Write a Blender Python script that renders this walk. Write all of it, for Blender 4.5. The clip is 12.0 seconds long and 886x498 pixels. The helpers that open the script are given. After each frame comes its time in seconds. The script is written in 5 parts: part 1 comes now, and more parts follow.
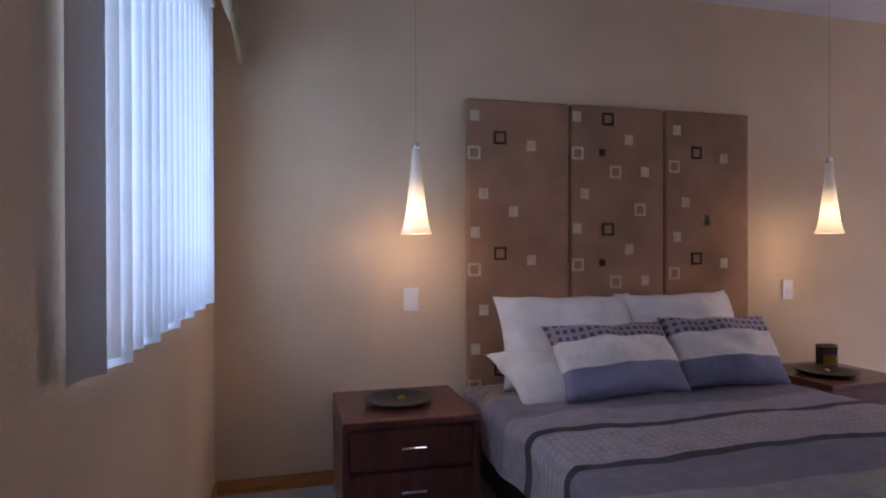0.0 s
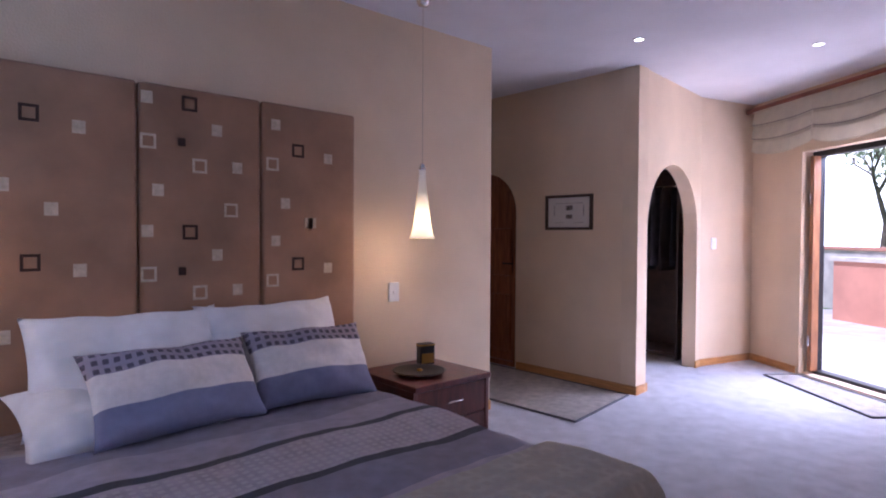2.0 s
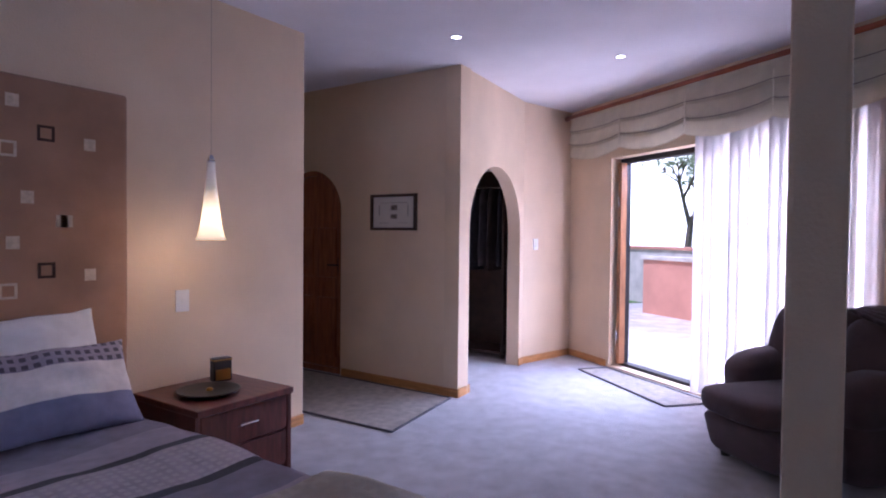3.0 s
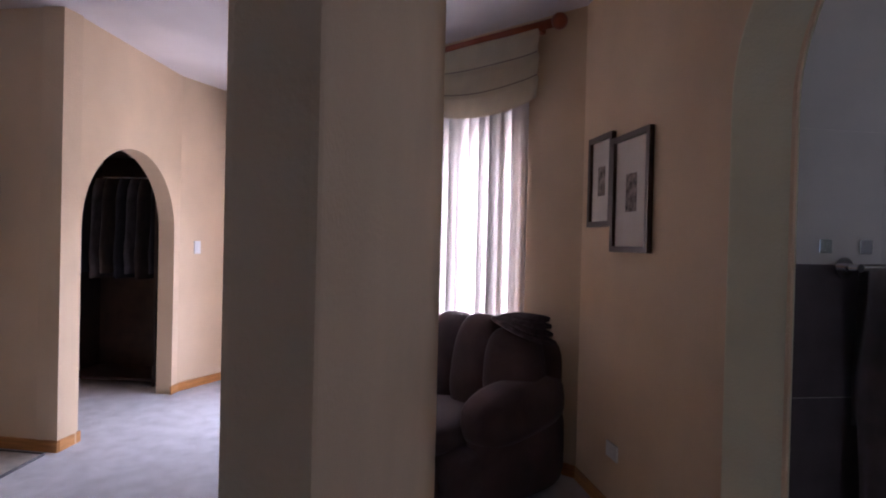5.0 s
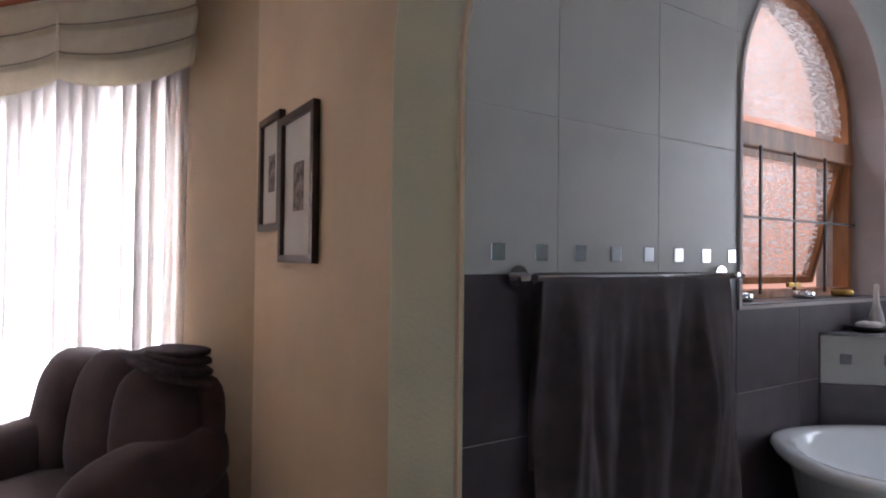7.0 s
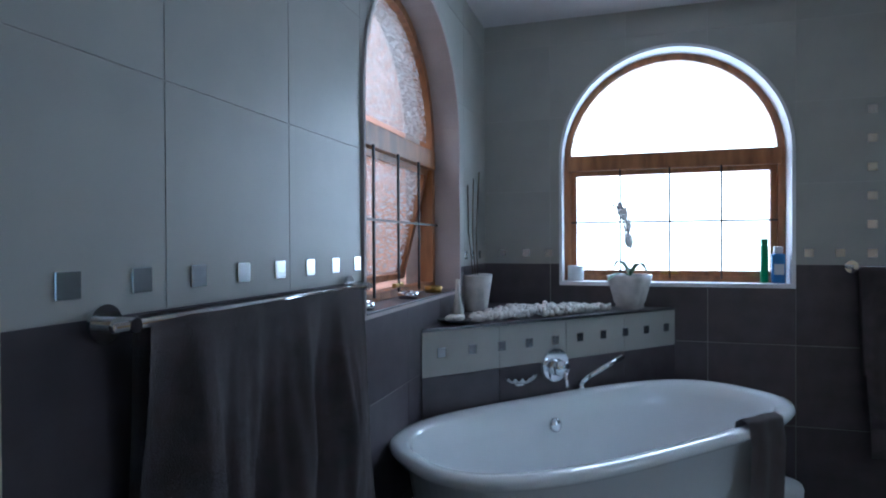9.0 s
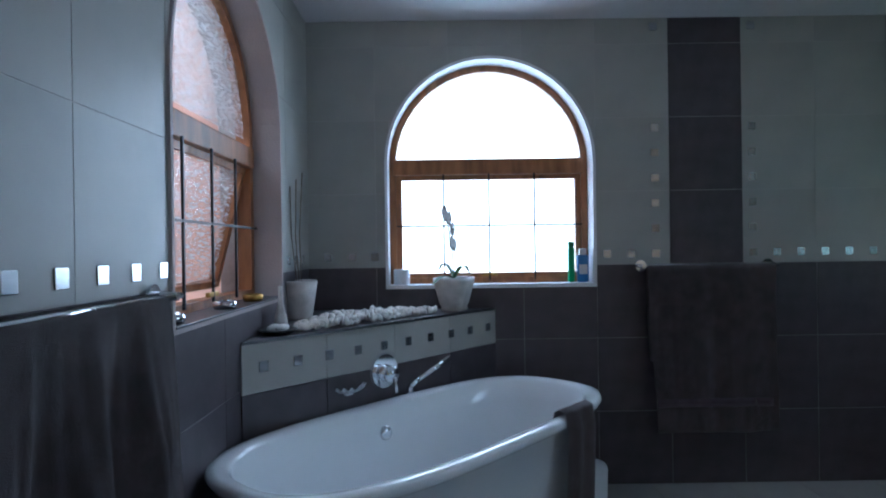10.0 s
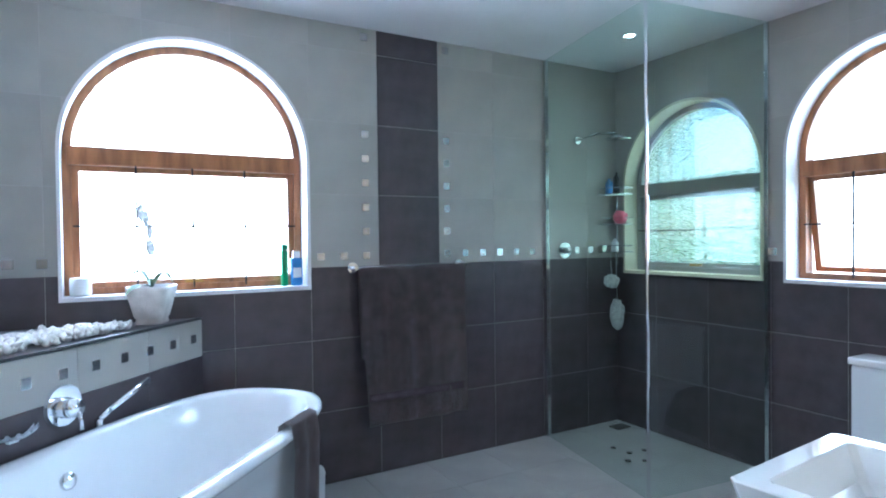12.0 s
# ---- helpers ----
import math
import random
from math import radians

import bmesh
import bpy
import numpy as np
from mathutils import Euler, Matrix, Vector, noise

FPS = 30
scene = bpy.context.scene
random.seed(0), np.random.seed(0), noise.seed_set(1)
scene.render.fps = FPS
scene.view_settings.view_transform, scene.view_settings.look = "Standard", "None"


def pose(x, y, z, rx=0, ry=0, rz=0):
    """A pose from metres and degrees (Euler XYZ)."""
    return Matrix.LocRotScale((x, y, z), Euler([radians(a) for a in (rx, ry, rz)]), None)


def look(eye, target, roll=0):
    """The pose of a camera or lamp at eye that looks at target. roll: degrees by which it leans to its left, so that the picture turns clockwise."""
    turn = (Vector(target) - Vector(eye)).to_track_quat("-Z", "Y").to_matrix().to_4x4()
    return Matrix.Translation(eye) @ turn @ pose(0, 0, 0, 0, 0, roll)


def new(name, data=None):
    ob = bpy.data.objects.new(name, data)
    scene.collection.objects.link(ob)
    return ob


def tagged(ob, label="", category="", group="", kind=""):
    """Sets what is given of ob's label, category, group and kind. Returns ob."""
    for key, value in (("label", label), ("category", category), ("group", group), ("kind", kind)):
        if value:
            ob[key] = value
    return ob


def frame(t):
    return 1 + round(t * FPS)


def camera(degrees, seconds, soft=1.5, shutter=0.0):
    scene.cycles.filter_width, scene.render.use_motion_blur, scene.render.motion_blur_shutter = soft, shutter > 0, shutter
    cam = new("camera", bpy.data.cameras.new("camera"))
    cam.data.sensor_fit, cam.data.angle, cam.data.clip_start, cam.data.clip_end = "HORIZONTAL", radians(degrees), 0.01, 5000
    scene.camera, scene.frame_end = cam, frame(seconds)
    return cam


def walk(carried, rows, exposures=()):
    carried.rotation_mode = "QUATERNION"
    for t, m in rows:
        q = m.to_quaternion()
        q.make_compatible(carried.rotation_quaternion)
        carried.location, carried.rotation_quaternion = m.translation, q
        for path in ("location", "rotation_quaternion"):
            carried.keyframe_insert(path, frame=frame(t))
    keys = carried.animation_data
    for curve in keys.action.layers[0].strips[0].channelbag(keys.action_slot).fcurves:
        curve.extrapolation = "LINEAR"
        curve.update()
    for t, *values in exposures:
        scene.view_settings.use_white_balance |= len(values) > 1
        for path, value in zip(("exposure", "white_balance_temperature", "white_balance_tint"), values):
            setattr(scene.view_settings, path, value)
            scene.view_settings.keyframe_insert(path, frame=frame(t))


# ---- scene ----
cam = camera(73.7, 12.0, soft=2.0)

PATH = [
    (0, (1.839, -3.242, 1.28), (2.34, -1.306, 1.272), -0.2),
    (0.5, (2.037, -3.238, 1.309), (2.736, -1.364, 1.278), -0.1),
    (1, (2.214, -3.205, 1.353), (3.125, -1.425, 1.314), 0.0),
    (1.5, (2.39, -3.23, 1.359), (3.51, -1.574, 1.312), 0.3),
    (2, (2.614, -3.21, 1.369), (3.95, -1.723, 1.324), 0.3),
    (2.5, (2.818, -3.217, 1.385), (4.317, -1.893, 1.34), 0.4),
    (3, (3.004, -3.248, 1.391), (4.661, -2.13, 1.344), 0.6),
    (3.2, (3.101, -3.275, 1.404), (4.815, -2.246, 1.355), 0.7),
    (4.8, (3.823, -3.503, 1.392), (5.782, -3.103, 1.373), 1.1),
    (5, (3.885, -3.506, 1.393), (5.864, -3.214, 1.374), 1.4),
    (5.5, (4.046, -3.574, 1.391), (6.045, -3.521, 1.38), 1.1),
    (6, (4.255, -3.755, 1.384), (6.252, -3.862, 1.403), 0.9),
    (6.5, (4.414, -3.837, 1.397), (6.391, -4.138, 1.421), 0.8),
    (7, (4.545, -3.919, 1.396), (6.471, -4.454, 1.426), 0.7),
    (7.2, (4.614, -3.97, 1.413), (6.515, -4.592, 1.441), 0.6),
    (8.8, (4.934, -4.014, 1.483), (6.188, -5.573, 1.465), -0.3),
    (9, (4.991, -4.037, 1.48), (6.118, -5.69, 1.463), -0.3),
    (9.5, (5.024, -4.075, 1.474), (5.887, -5.88, 1.465), -0.6),
    (10, (5.07, -4.106, 1.468), (5.651, -6.02, 1.466), -0.8),
    (10.5, (5.087, -4.124, 1.467), (5.37, -6.104, 1.461), -1.0),
    (11, (5.17, -4.132, 1.485), (5.157, -6.132, 1.467), -0.7),
    (11.5, (5.187, -4.128, 1.498), (4.949, -6.113, 1.474), -0.8),
    (12, (5.222, -4.16, 1.52), (4.785, -6.112, 1.486), -0.7),
]

# ---- light ----
EXPO = [(0.0, -0.4, 5700, 31), (1.0, -0.05, 5800, 36), (2.0, 0.0, 5200, 35), (3.0, -0.2, 5050, 36), (4.8, -0.65, 5600, 29), (5.5, -0.45, 6000, 26), (7.0, 0.3, 5800, 15), (9.0, 0.15, 4700, 3), (10.5, 0.05, 4650, 2), (11.0, 0.05, 4650, 1), (11.4, 0.5, 4600, 1), (12.0, 1.8, 4650, 2)]
walk(cam, [(t, look(eye, target, roll)) for t, eye, target, roll in PATH], EXPO)

world = bpy.data.worlds.new("world")
scene.world = world
world.use_nodes = True
wn = world.node_tree.nodes
sky = wn.new("ShaderNodeTexSky")
sky.sky_type = "NISHITA"
sky.sun_disc = False
sky.sun_elevation, sky.sun_rotation = radians(58), radians(-20)
world.node_tree.links.new(sky.outputs[0], wn["Background"].inputs[0])
wn["Background"].inputs[1].default_value = 0.15

sun = new("sun", bpy.data.lights.new("sun", "SUN"))
sun.data.energy, sun.data.angle, sun.data.color = 5.0, radians(0.5), (1.0, 0.95, 0.88)
sun.matrix_world = look((-1.8, 4.9, 8.5), (0, 0, 0))

BATH, WIN = pose(0, 0, 0, 0, 0, 17), pose(0, 0, 0, 0, 0, -33)


def window_light(name, m, width, height, power, color):
    lamp = new(name, bpy.data.lights.new(name, "AREA"))
    lamp.data.shape, lamp.data.size, lamp.data.size_y = "RECTANGLE", width, height
    lamp.data.energy, lamp.data.color = power, color
    lamp.matrix_world = m
    return lamp


# added sky light, mostly at the openings (lamps look along their own -z)
window_light("sky_light_west", pose(1.10, -1.25, 1.65, 90, 0, -90), 1.6, 1.2, 36, (0.52, 0.76, 1.0))
window_light("sky_light_doors", WIN @ pose(8.75, 2.05, 1.15, 90, 0, 90), 1.3, 2.1, 185, (1.0, 0.95, 0.95))
# unseen fill lamp above the patio, tilted towards the sliding door
window_light("sky_light_patio", WIN @ pose(9.6, 3.4, 2.9, 50, 0, 90), 2.0, 1.0, 300, (0.80, 0.88, 1.0))
window_light("sky_light_bath_south", BATH @ pose(3.35, -9.5, 1.9, 90, 0, 0), 1.25, 1.35, 24, (0.85, 0.92, 1.0))
window_light("sky_light_bath_west", BATH @ pose(-0.4, -7.06, 1.85, 90, 0, -90), 1.2, 1.3, 9, (0.85, 0.92, 1.0))
# unseen fill lamp high outside, tilted down at the east window
window_light("sky_light_bath_east", BATH @ pose(5.1, -7.85, 3.3, 0, 50, 0), 1.6, 0.6, 24, (1.0, 0.93, 0.90))


# ---- materials ----
def mat(name, col, rough=0.6, metal=0.0, vary=0.06, scale=6.0, bump=0.05, fine=120.0, col2=None, sheen=0.0, spec=0.5, stretch=(1, 1, 1), random_by=0.0, coat=0.0):
    m = bpy.data.materials.new(name)
    m.use_nodes = True
    nt = m.node_tree
    n, l = nt.nodes, nt.links
    b = n["Principled BSDF"]
    b.inputs["Roughness"].default_value = rough
    b.inputs["Metallic"].default_value = metal
    b.inputs["Specular IOR Level"].default_value = spec
    b.inputs["Sheen Weight"].default_value = sheen
    b.inputs["Coat Weight"].default_value = coat
    co = n.new("ShaderNodeTexCoord")
    mp = n.new("ShaderNodeMapping")
    mp.inputs["Scale"].default_value = stretch
    l.new(co.outputs["Object"], mp.inputs[0])
    big, small = n.new("ShaderNodeTexNoise"), n.new("ShaderNodeTexNoise")
    big.inputs["Scale"].default_value, small.inputs["Scale"].default_value = scale, fine
    big.inputs["Detail"].default_value = 5
    l.new(mp.outputs[0], big.inputs["Vector"])
    l.new(mp.outputs[0], small.inputs["Vector"])
    ramp = n.new("ShaderNodeValToRGB")
    second = col2 or tuple(max(0.0, c * (1 - 2.2 * vary)) for c in col)
    first = tuple(min(1.0, c * (1 + vary)) for c in col)
    ramp.color_ramp.elements[0].position, ramp.color_ramp.elements[1].position = 0.3, 0.7
    ramp.color_ramp.elements[0].color, ramp.color_ramp.elements[1].color = (*second, 1), (*first, 1)
    l.new(big.outputs[0], ramp.inputs[0])
    out = ramp.outputs[0]
    if random_by:
        info, hsv, mr = n.new("ShaderNodeObjectInfo"), n.new("ShaderNodeHueSaturation"), n.new("ShaderNodeMapRange")
        mr.inputs["To Min"].default_value, mr.inputs["To Max"].default_value = 1 - random_by, 1 + random_by
        l.new(info.outputs["Random"], mr.inputs["Value"])
        l.new(mr.outputs[0], hsv.inputs["Value"])
        l.new(out, hsv.inputs["Color"])
        out = hsv.outputs[0]
    l.new(out, b.inputs["Base Color"])
    rr = n.new("ShaderNodeMapRange")
    rr.inputs["To Min"].default_value, rr.inputs["To Max"].default_value = max(0.02, rough * 0.85), min(1.0, rough * 1.15)
    l.new(small.outputs[0], rr.inputs["Value"])
    l.new(rr.outputs[0], b.inputs["Roughness"])
    if bump:
        bp = n.new("ShaderNodeBump")
        bp.inputs["Strength"].default_value, bp.inputs["Distance"].default_value = bump, 0.01
        l.new(small.outputs[0], bp.inputs["Height"])
        l.new(bp.outputs[0], b.inputs["Normal"])
    return m


def bands(m, axis, stops):
    """Woven colour bands along one object axis, multiplied with the material's own grain."""
    nt = m.node_tree
    n, l = nt.nodes, nt.links
    b = n["Principled BSDF"]
    old = b.inputs["Base Color"].links[0].from_socket
    co, sep = n.new("ShaderNodeTexCoord"), n.new("ShaderNodeSeparateXYZ")
    l.new(co.outputs["Object"], sep.inputs[0])
    mr, ramp, mix = n.new("ShaderNodeMapRange"), n.new("ShaderNodeValToRGB"), n.new("ShaderNodeMix")
    mr.inputs["From Min"].default_value, mr.inputs["From Max"].default_value = stops[0], stops[1]
    l.new(sep.outputs[axis], mr.inputs["Value"])
    l.new(mr.outputs[0], ramp.inputs[0])
    cr = ramp.color_ramp
    cr.interpolation = "CONSTANT"
    cr.elements[0].color = (*stops[2][0][1], 1)
    cr.elements.remove(cr.elements[1])
    for p, c in stops[2][1:]:
        cr.elements.new(p).color = (*c, 1)
    mix.data_type, mix.blend_type = "RGBA", "MULTIPLY"
    mix.inputs[0].default_value = 1.0
    l.new(old, mix.inputs[6])
    l.new(ramp.outputs[0], mix.inputs[7])
    l.new(mix.outputs[2], b.inputs["Base Color"])
    return m


def dots(m, scale, col, lo, hi, axis=1):
    """A printed grid of soft squares within lo..hi of one axis."""
    nt = m.node_tree
    n, l = nt.nodes, nt.links
    b = n["Principled BSDF"]
    old = b.inputs["Base Color"].links[0].from_socket
    co = n.new("ShaderNodeTexCoord")
    sep = n.new("ShaderNodeSeparateXYZ")
    l.new(co.outputs["Object"], sep.inputs[0])

    def calc(op, a, c):
        x = n.new("ShaderNodeMath")
        x.operation = op
        for k, v in enumerate((a, c)):
            if isinstance(v, (int, float)):
                x.inputs[k].default_value = v
            else:
                l.new(v, x.inputs[k])
        return x.outputs[0]

    other = 0 if axis else 1
    fa = calc("ABSOLUTE", calc("SUBTRACT", calc("FRACT", calc("MULTIPLY", sep.outputs[other], scale), 0), 0.5), 0)
    fb = calc("ABSOLUTE", calc("SUBTRACT", calc("FRACT", calc("MULTIPLY", sep.outputs[axis], scale), 0), 0.5), 0)
    mask = calc("LESS_THAN", calc("MAXIMUM", fa, fb), 0.28)
    mask = calc("MULTIPLY", mask, calc("GREATER_THAN", sep.outputs[axis], lo))
    mask = calc("MULTIPLY", mask, calc("LESS_THAN", sep.outputs[axis], hi))
    mix = n.new("ShaderNodeMix")
    mix.data_type = "RGBA"
    l.new(calc("MULTIPLY", mask, 0.8), mix.inputs[0])
    l.new(old, mix.inputs[6])
    mix.inputs[7].default_value = (*col, 1)
    l.new(mix.outputs[2], b.inputs["Base Color"])
    return m


def glow(name, col, strength):
    m = bpy.data.materials.new(name)
    m.use_nodes = True
    b = m.node_tree.nodes["Principled BSDF"]
    b.inputs["Base Color"].default_value = (0.9, 0.85, 0.75, 1)
    b.inputs["Emission Color"].default_value = (*col, 1)
    b.inputs["Emission Strength"].default_value = strength
    b.inputs["Roughness"].default_value = 0.4
    return m


def lamp_glow():
    """Frosted glass lit by the bulb in its lower half, fading up into the neck."""
    m = glow("lamp_lit_glass", (1.0, 0.68, 0.28), 1.0)
    n, l = m.node_tree.nodes, m.node_tree.links
    co, sep, ramp = n.new("ShaderNodeTexCoord"), n.new("ShaderNodeSeparateXYZ"), n.new("ShaderNodeValToRGB")
    mr, gain = n.new("ShaderNodeMapRange"), n.new("ShaderNodeMath")
    l.new(co.outputs["Object"], sep.inputs[0])
    mr.inputs["From Min"].default_value, mr.inputs["From Max"].default_value = 0.0, 0.43
    l.new(sep.outputs[2], mr.inputs["Value"])
    l.new(mr.outputs[0], ramp.inputs[0])
    cr = ramp.color_ramp
    cr.elements[0].color, cr.elements[1].color = (0.30, 0.30, 0.30, 1), (0.0, 0.0, 0.0, 1)
    for p, v in ((0.12, 0.55), (0.30, 1.0), (0.48, 0.40), (0.66, 0.06)):
        cr.elements.new(p).color = (v, v, v, 1)
    gain.operation = "MULTIPLY"
    gain.inputs[1].default_value = 3.0
    l.new(ramp.outputs[0], gain.inputs[0])
    l.new(gain.outputs[0], n["Principled BSDF"].inputs["Emission Strength"])
    return m


def glass(name, rough=0.0, tint=(1, 1, 1), ripple=0.0, veil=(0.15, 0.6)):
    m = bpy.data.materials.new(name)
    m.use_nodes = True
    nt = m.node_tree
    n, l = nt.nodes, nt.links
    n.remove(n["Principled BSDF"])
    tr, gl, mx, fr = n.new("ShaderNodeBsdfTransparent"), n.new("ShaderNodeBsdfGlossy"), n.new("ShaderNodeMixShader"), n.new("ShaderNodeLayerWeight")
    tr.inputs[0].default_value = (*tint, 1)
    gl.inputs["Roughness"].default_value = rough
    fr.inputs[0].default_value = 0.5
    pw, ad = n.new("ShaderNodeMath"), n.new("ShaderNodeMath")
    pw.operation, ad.operation = "POWER", "MULTIPLY_ADD"
    pw.inputs[1].default_value = 4.0
    ad.inputs[1].default_value, ad.inputs[2].default_value = 0.55, 0.035
    l.new(fr.outputs["Facing"], pw.inputs[0])
    l.new(pw.outputs[0], ad.inputs[0])
    if ripple:
        tl, clear = n.new("ShaderNodeBsdfTranslucent"), n.new("ShaderNodeBsdfTransparent")
        tl.inputs[0].default_value, clear.inputs[0].default_value = (*tint, 1), (*tint, 1)
        rf = n.new("ShaderNodeMixShader")
        l.new(clear.outputs[0], rf.inputs[1])
        l.new(tl.outputs[0], rf.inputs[2])
        wave = n.new("ShaderNodeTexNoise")
        wave.inputs["Scale"].default_value = 40
        co, mp, bp = n.new("ShaderNodeTexCoord"), n.new("ShaderNodeMapping"), n.new("ShaderNodeBump")
        mp.inputs["Scale"].default_value = (0.6, 0.6, 3.2)
        l.new(co.outputs["Object"], mp.inputs[0])
        l.new(mp.outputs[0], wave.inputs["Vector"])
        bp.inputs["Strength"].default_value, bp.inputs["Distance"].default_value = ripple, 0.02
        l.new(wave.outputs[0], bp.inputs["Height"])
        l.new(bp.outputs[0], tl.inputs["Normal"])
        band = n.new("ShaderNodeMapRange")
        band.inputs["From Min"].default_value, band.inputs["From Max"].default_value = 0.35, 0.65
        band.inputs["To Min"].default_value, band.inputs["To Max"].default_value = veil
        l.new(wave.outputs[0], band.inputs["Value"])
        l.new(band.outputs[0], rf.inputs[0])
        l.new(bp.outputs[0], gl.inputs["Normal"])
        src = rf.outputs[0]
    else:
        src = tr.outputs[0]
    l.new(ad.outputs[0], mx.inputs[0])
    l.new(src, mx.inputs[1])
    l.new(gl.outputs[0], mx.inputs[2])
    l.new(mx.outputs[0], n["Material Output"].inputs[0])
    return m


def cloth_through(name, col, share=0.5):
    """Cloth that lets daylight through."""
    m = mat(name, col, 0.9, vary=0.05, scale=9, fine=300, bump=0.15)
    n, l = m.node_tree.nodes, m.node_tree.links
    t, mx = n.new("ShaderNodeBsdfTranslucent"), n.new("ShaderNodeMixShader")
    t.inputs[0].default_value = (*col, 1)
    mx.inputs[0].default_value = share
    l.new(n["Principled BSDF"].outputs[0], mx.inputs[1])
    l.new(t.outputs[0], mx.inputs[2])
    l.new(mx.outputs[0], n["Material Output"].inputs[0])
    return m


PLASTER = mat("wall_plaster", (0.72, 0.56, 0.38), 0.85, vary=0.05, scale=1.6, fine=90, bump=0.25)
# cream with the arch's bathroom daylight already in the colour
LINING_DAYLIT = mat("cream_daylight_tinted", (0.74, 0.72, 0.54), 0.85, vary=0.05, scale=2, fine=90, bump=0.2)
CEIL = mat("ceiling_paint", (0.78, 0.76, 0.78), 0.9, vary=0.03, scale=2, fine=200, bump=0.05)
CARPET = mat("carpet", (0.50, 0.49, 0.51), 0.98, vary=0.10, scale=7.5, fine=260, bump=0.6, sheen=0.3)
RUG = mat("rug_cloth", (0.68, 0.62, 0.55), 0.98, vary=0.10, scale=14, fine=300, bump=0.6)
RUG_EDGE = mat("rug_binding", (0.13, 0.12, 0.13), 0.95, fine=300, bump=0.4)
SKIRT = mat("skirting_pine", (0.55, 0.26, 0.08), 0.45, vary=0.15, scale=5, stretch=(1, 1, 12), fine=60)
WOOD_RED = mat("red_wood", (0.13, 0.032, 0.022), 0.32, vary=0.22, scale=4, stretch=(9, 1.5, 1.5), fine=40, bump=0.06, coat=0.2)
WOOD_DOOR = mat("door_wood", (0.30, 0.10, 0.035), 0.4, vary=0.22, scale=4, stretch=(9, 9, 1), fine=50, bump=0.1)
WOOD_ROD = mat("rod_wood", (0.30, 0.075, 0.03), 0.35, vary=0.15, scale=5, fine=60)
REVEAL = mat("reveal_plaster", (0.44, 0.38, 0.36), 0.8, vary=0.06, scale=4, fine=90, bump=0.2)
WIN_GREY = mat("window_grey_paint", (0.30, 0.31, 0.30), 0.5, vary=0.06, scale=6, fine=90)
WOOD_WIN = mat("window_wood", (0.36, 0.15, 0.055), 0.42, vary=0.2, scale=4, stretch=(5, 5, 1), fine=70, bump=0.1)
DARK = mat("dark_metal", (0.025, 0.022, 0.022), 0.45, metal=0.4, vary=0.05)
FRAME_DARK = mat("frame_dark_wood", (0.055, 0.03, 0.022), 0.4, vary=0.2, scale=8, fine=80)
PAPER = mat("mount_paper", (0.66, 0.62, 0.56), 0.9, vary=0.03, fine=200)
INK = mat("print_ink", (0.30, 0.25, 0.22), 0.9, vary=0.4, scale=30, fine=200)
BLIND = cloth_through("blind_cloth", (0.76, 0.73, 0.71), 0.22)
BLIND_SHEER = cloth_through("sheer_blind_cloth", (0.82, 0.82, 0.82), 0.6)
VALANCE = cloth_through("valance_cloth", (0.76, 0.70, 0.56), 0.25)
VAL_SEAM = mat("valance_seam", (0.36, 0.30, 0.25), 0.95, fine=300)
HEAD = mat("headboard_suede", (0.37, 0.205, 0.115), 0.9, vary=0.12, scale=3.5, fine=220, bump=0.2, sheen=0.25)
HEAD_LIGHT = mat("patch_cream", (0.62, 0.50, 0.36), 0.95, vary=0.1, scale=40, fine=300)
HEAD_DARK = mat("patch_brown", (0.05, 0.022, 0.015), 0.9, vary=0.2, scale=40, fine=300)
LINEN = mat("white_linen", (0.88, 0.87, 0.88), 0.95, vary=0.05, scale=8, fine=380, bump=0.25, sheen=0.1)
SWITCH = mat("switch_plastic", (0.80, 0.80, 0.80), 0.35, vary=0.02, bump=0)
LAMP_GLOW = lamp_glow()
SPOT_GLOW = glow("downlight_lit", (1.0, 0.97, 0.92), 14)
CHROME = mat("chrome", (0.75, 0.77, 0.80), 0.08, metal=1.0, vary=0.02, bump=0)
SOFA = mat("sofa_suede", (0.066, 0.037, 0.038), 0.88, vary=0.18, scale=5, fine=160, bump=0.25, sheen=0.15)
SOFA_THROW = mat("throw_knit", (0.055, 0.034, 0.042), 0.95, vary=0.3, scale=30, fine=250, bump=0.7)
TILE_L = mat("tile_pale", (0.40, 0.385, 0.35), 0.42, vary=0.04, spec=0.35, scale=4, fine=30, bump=0.0, random_by=0.03)
TILE_D = mat("tile_dark", (0.078, 0.064, 0.070), 0.34, vary=0.12, scale=9, fine=30, bump=0.0, random_by=0.06)
TILE_F = mat("tile_floor", (0.30, 0.29, 0.28), 0.35, vary=0.06, scale=4, fine=160, bump=0.04, random_by=0.04)
GROUT = mat("grout", (0.48, 0.45, 0.42), 0.9, vary=0.08, scale=20, fine=300)
INSET = mat("steel_inset", (0.55, 0.56, 0.58), 0.22, metal=1.0, vary=0.05, bump=0)
CERAMIC = mat("bath_acrylic", (0.80, 0.82, 0.84), 0.12, vary=0.01, bump=0, coat=0.4)
TOWEL = mat("towel_terry", (0.165, 0.115, 0.115), 0.98, vary=0.2, scale=14, fine=450, bump=0.9, sheen=0.5)
PEBBLE = mat("pebble_white", (0.74, 0.71, 0.68), 0.7, vary=0.1, scale=20, fine=120)
POT = mat("pot_ceramic", (0.64, 0.60, 0.56), 0.6, vary=0.12, scale=16, fine=120, bump=0.25)
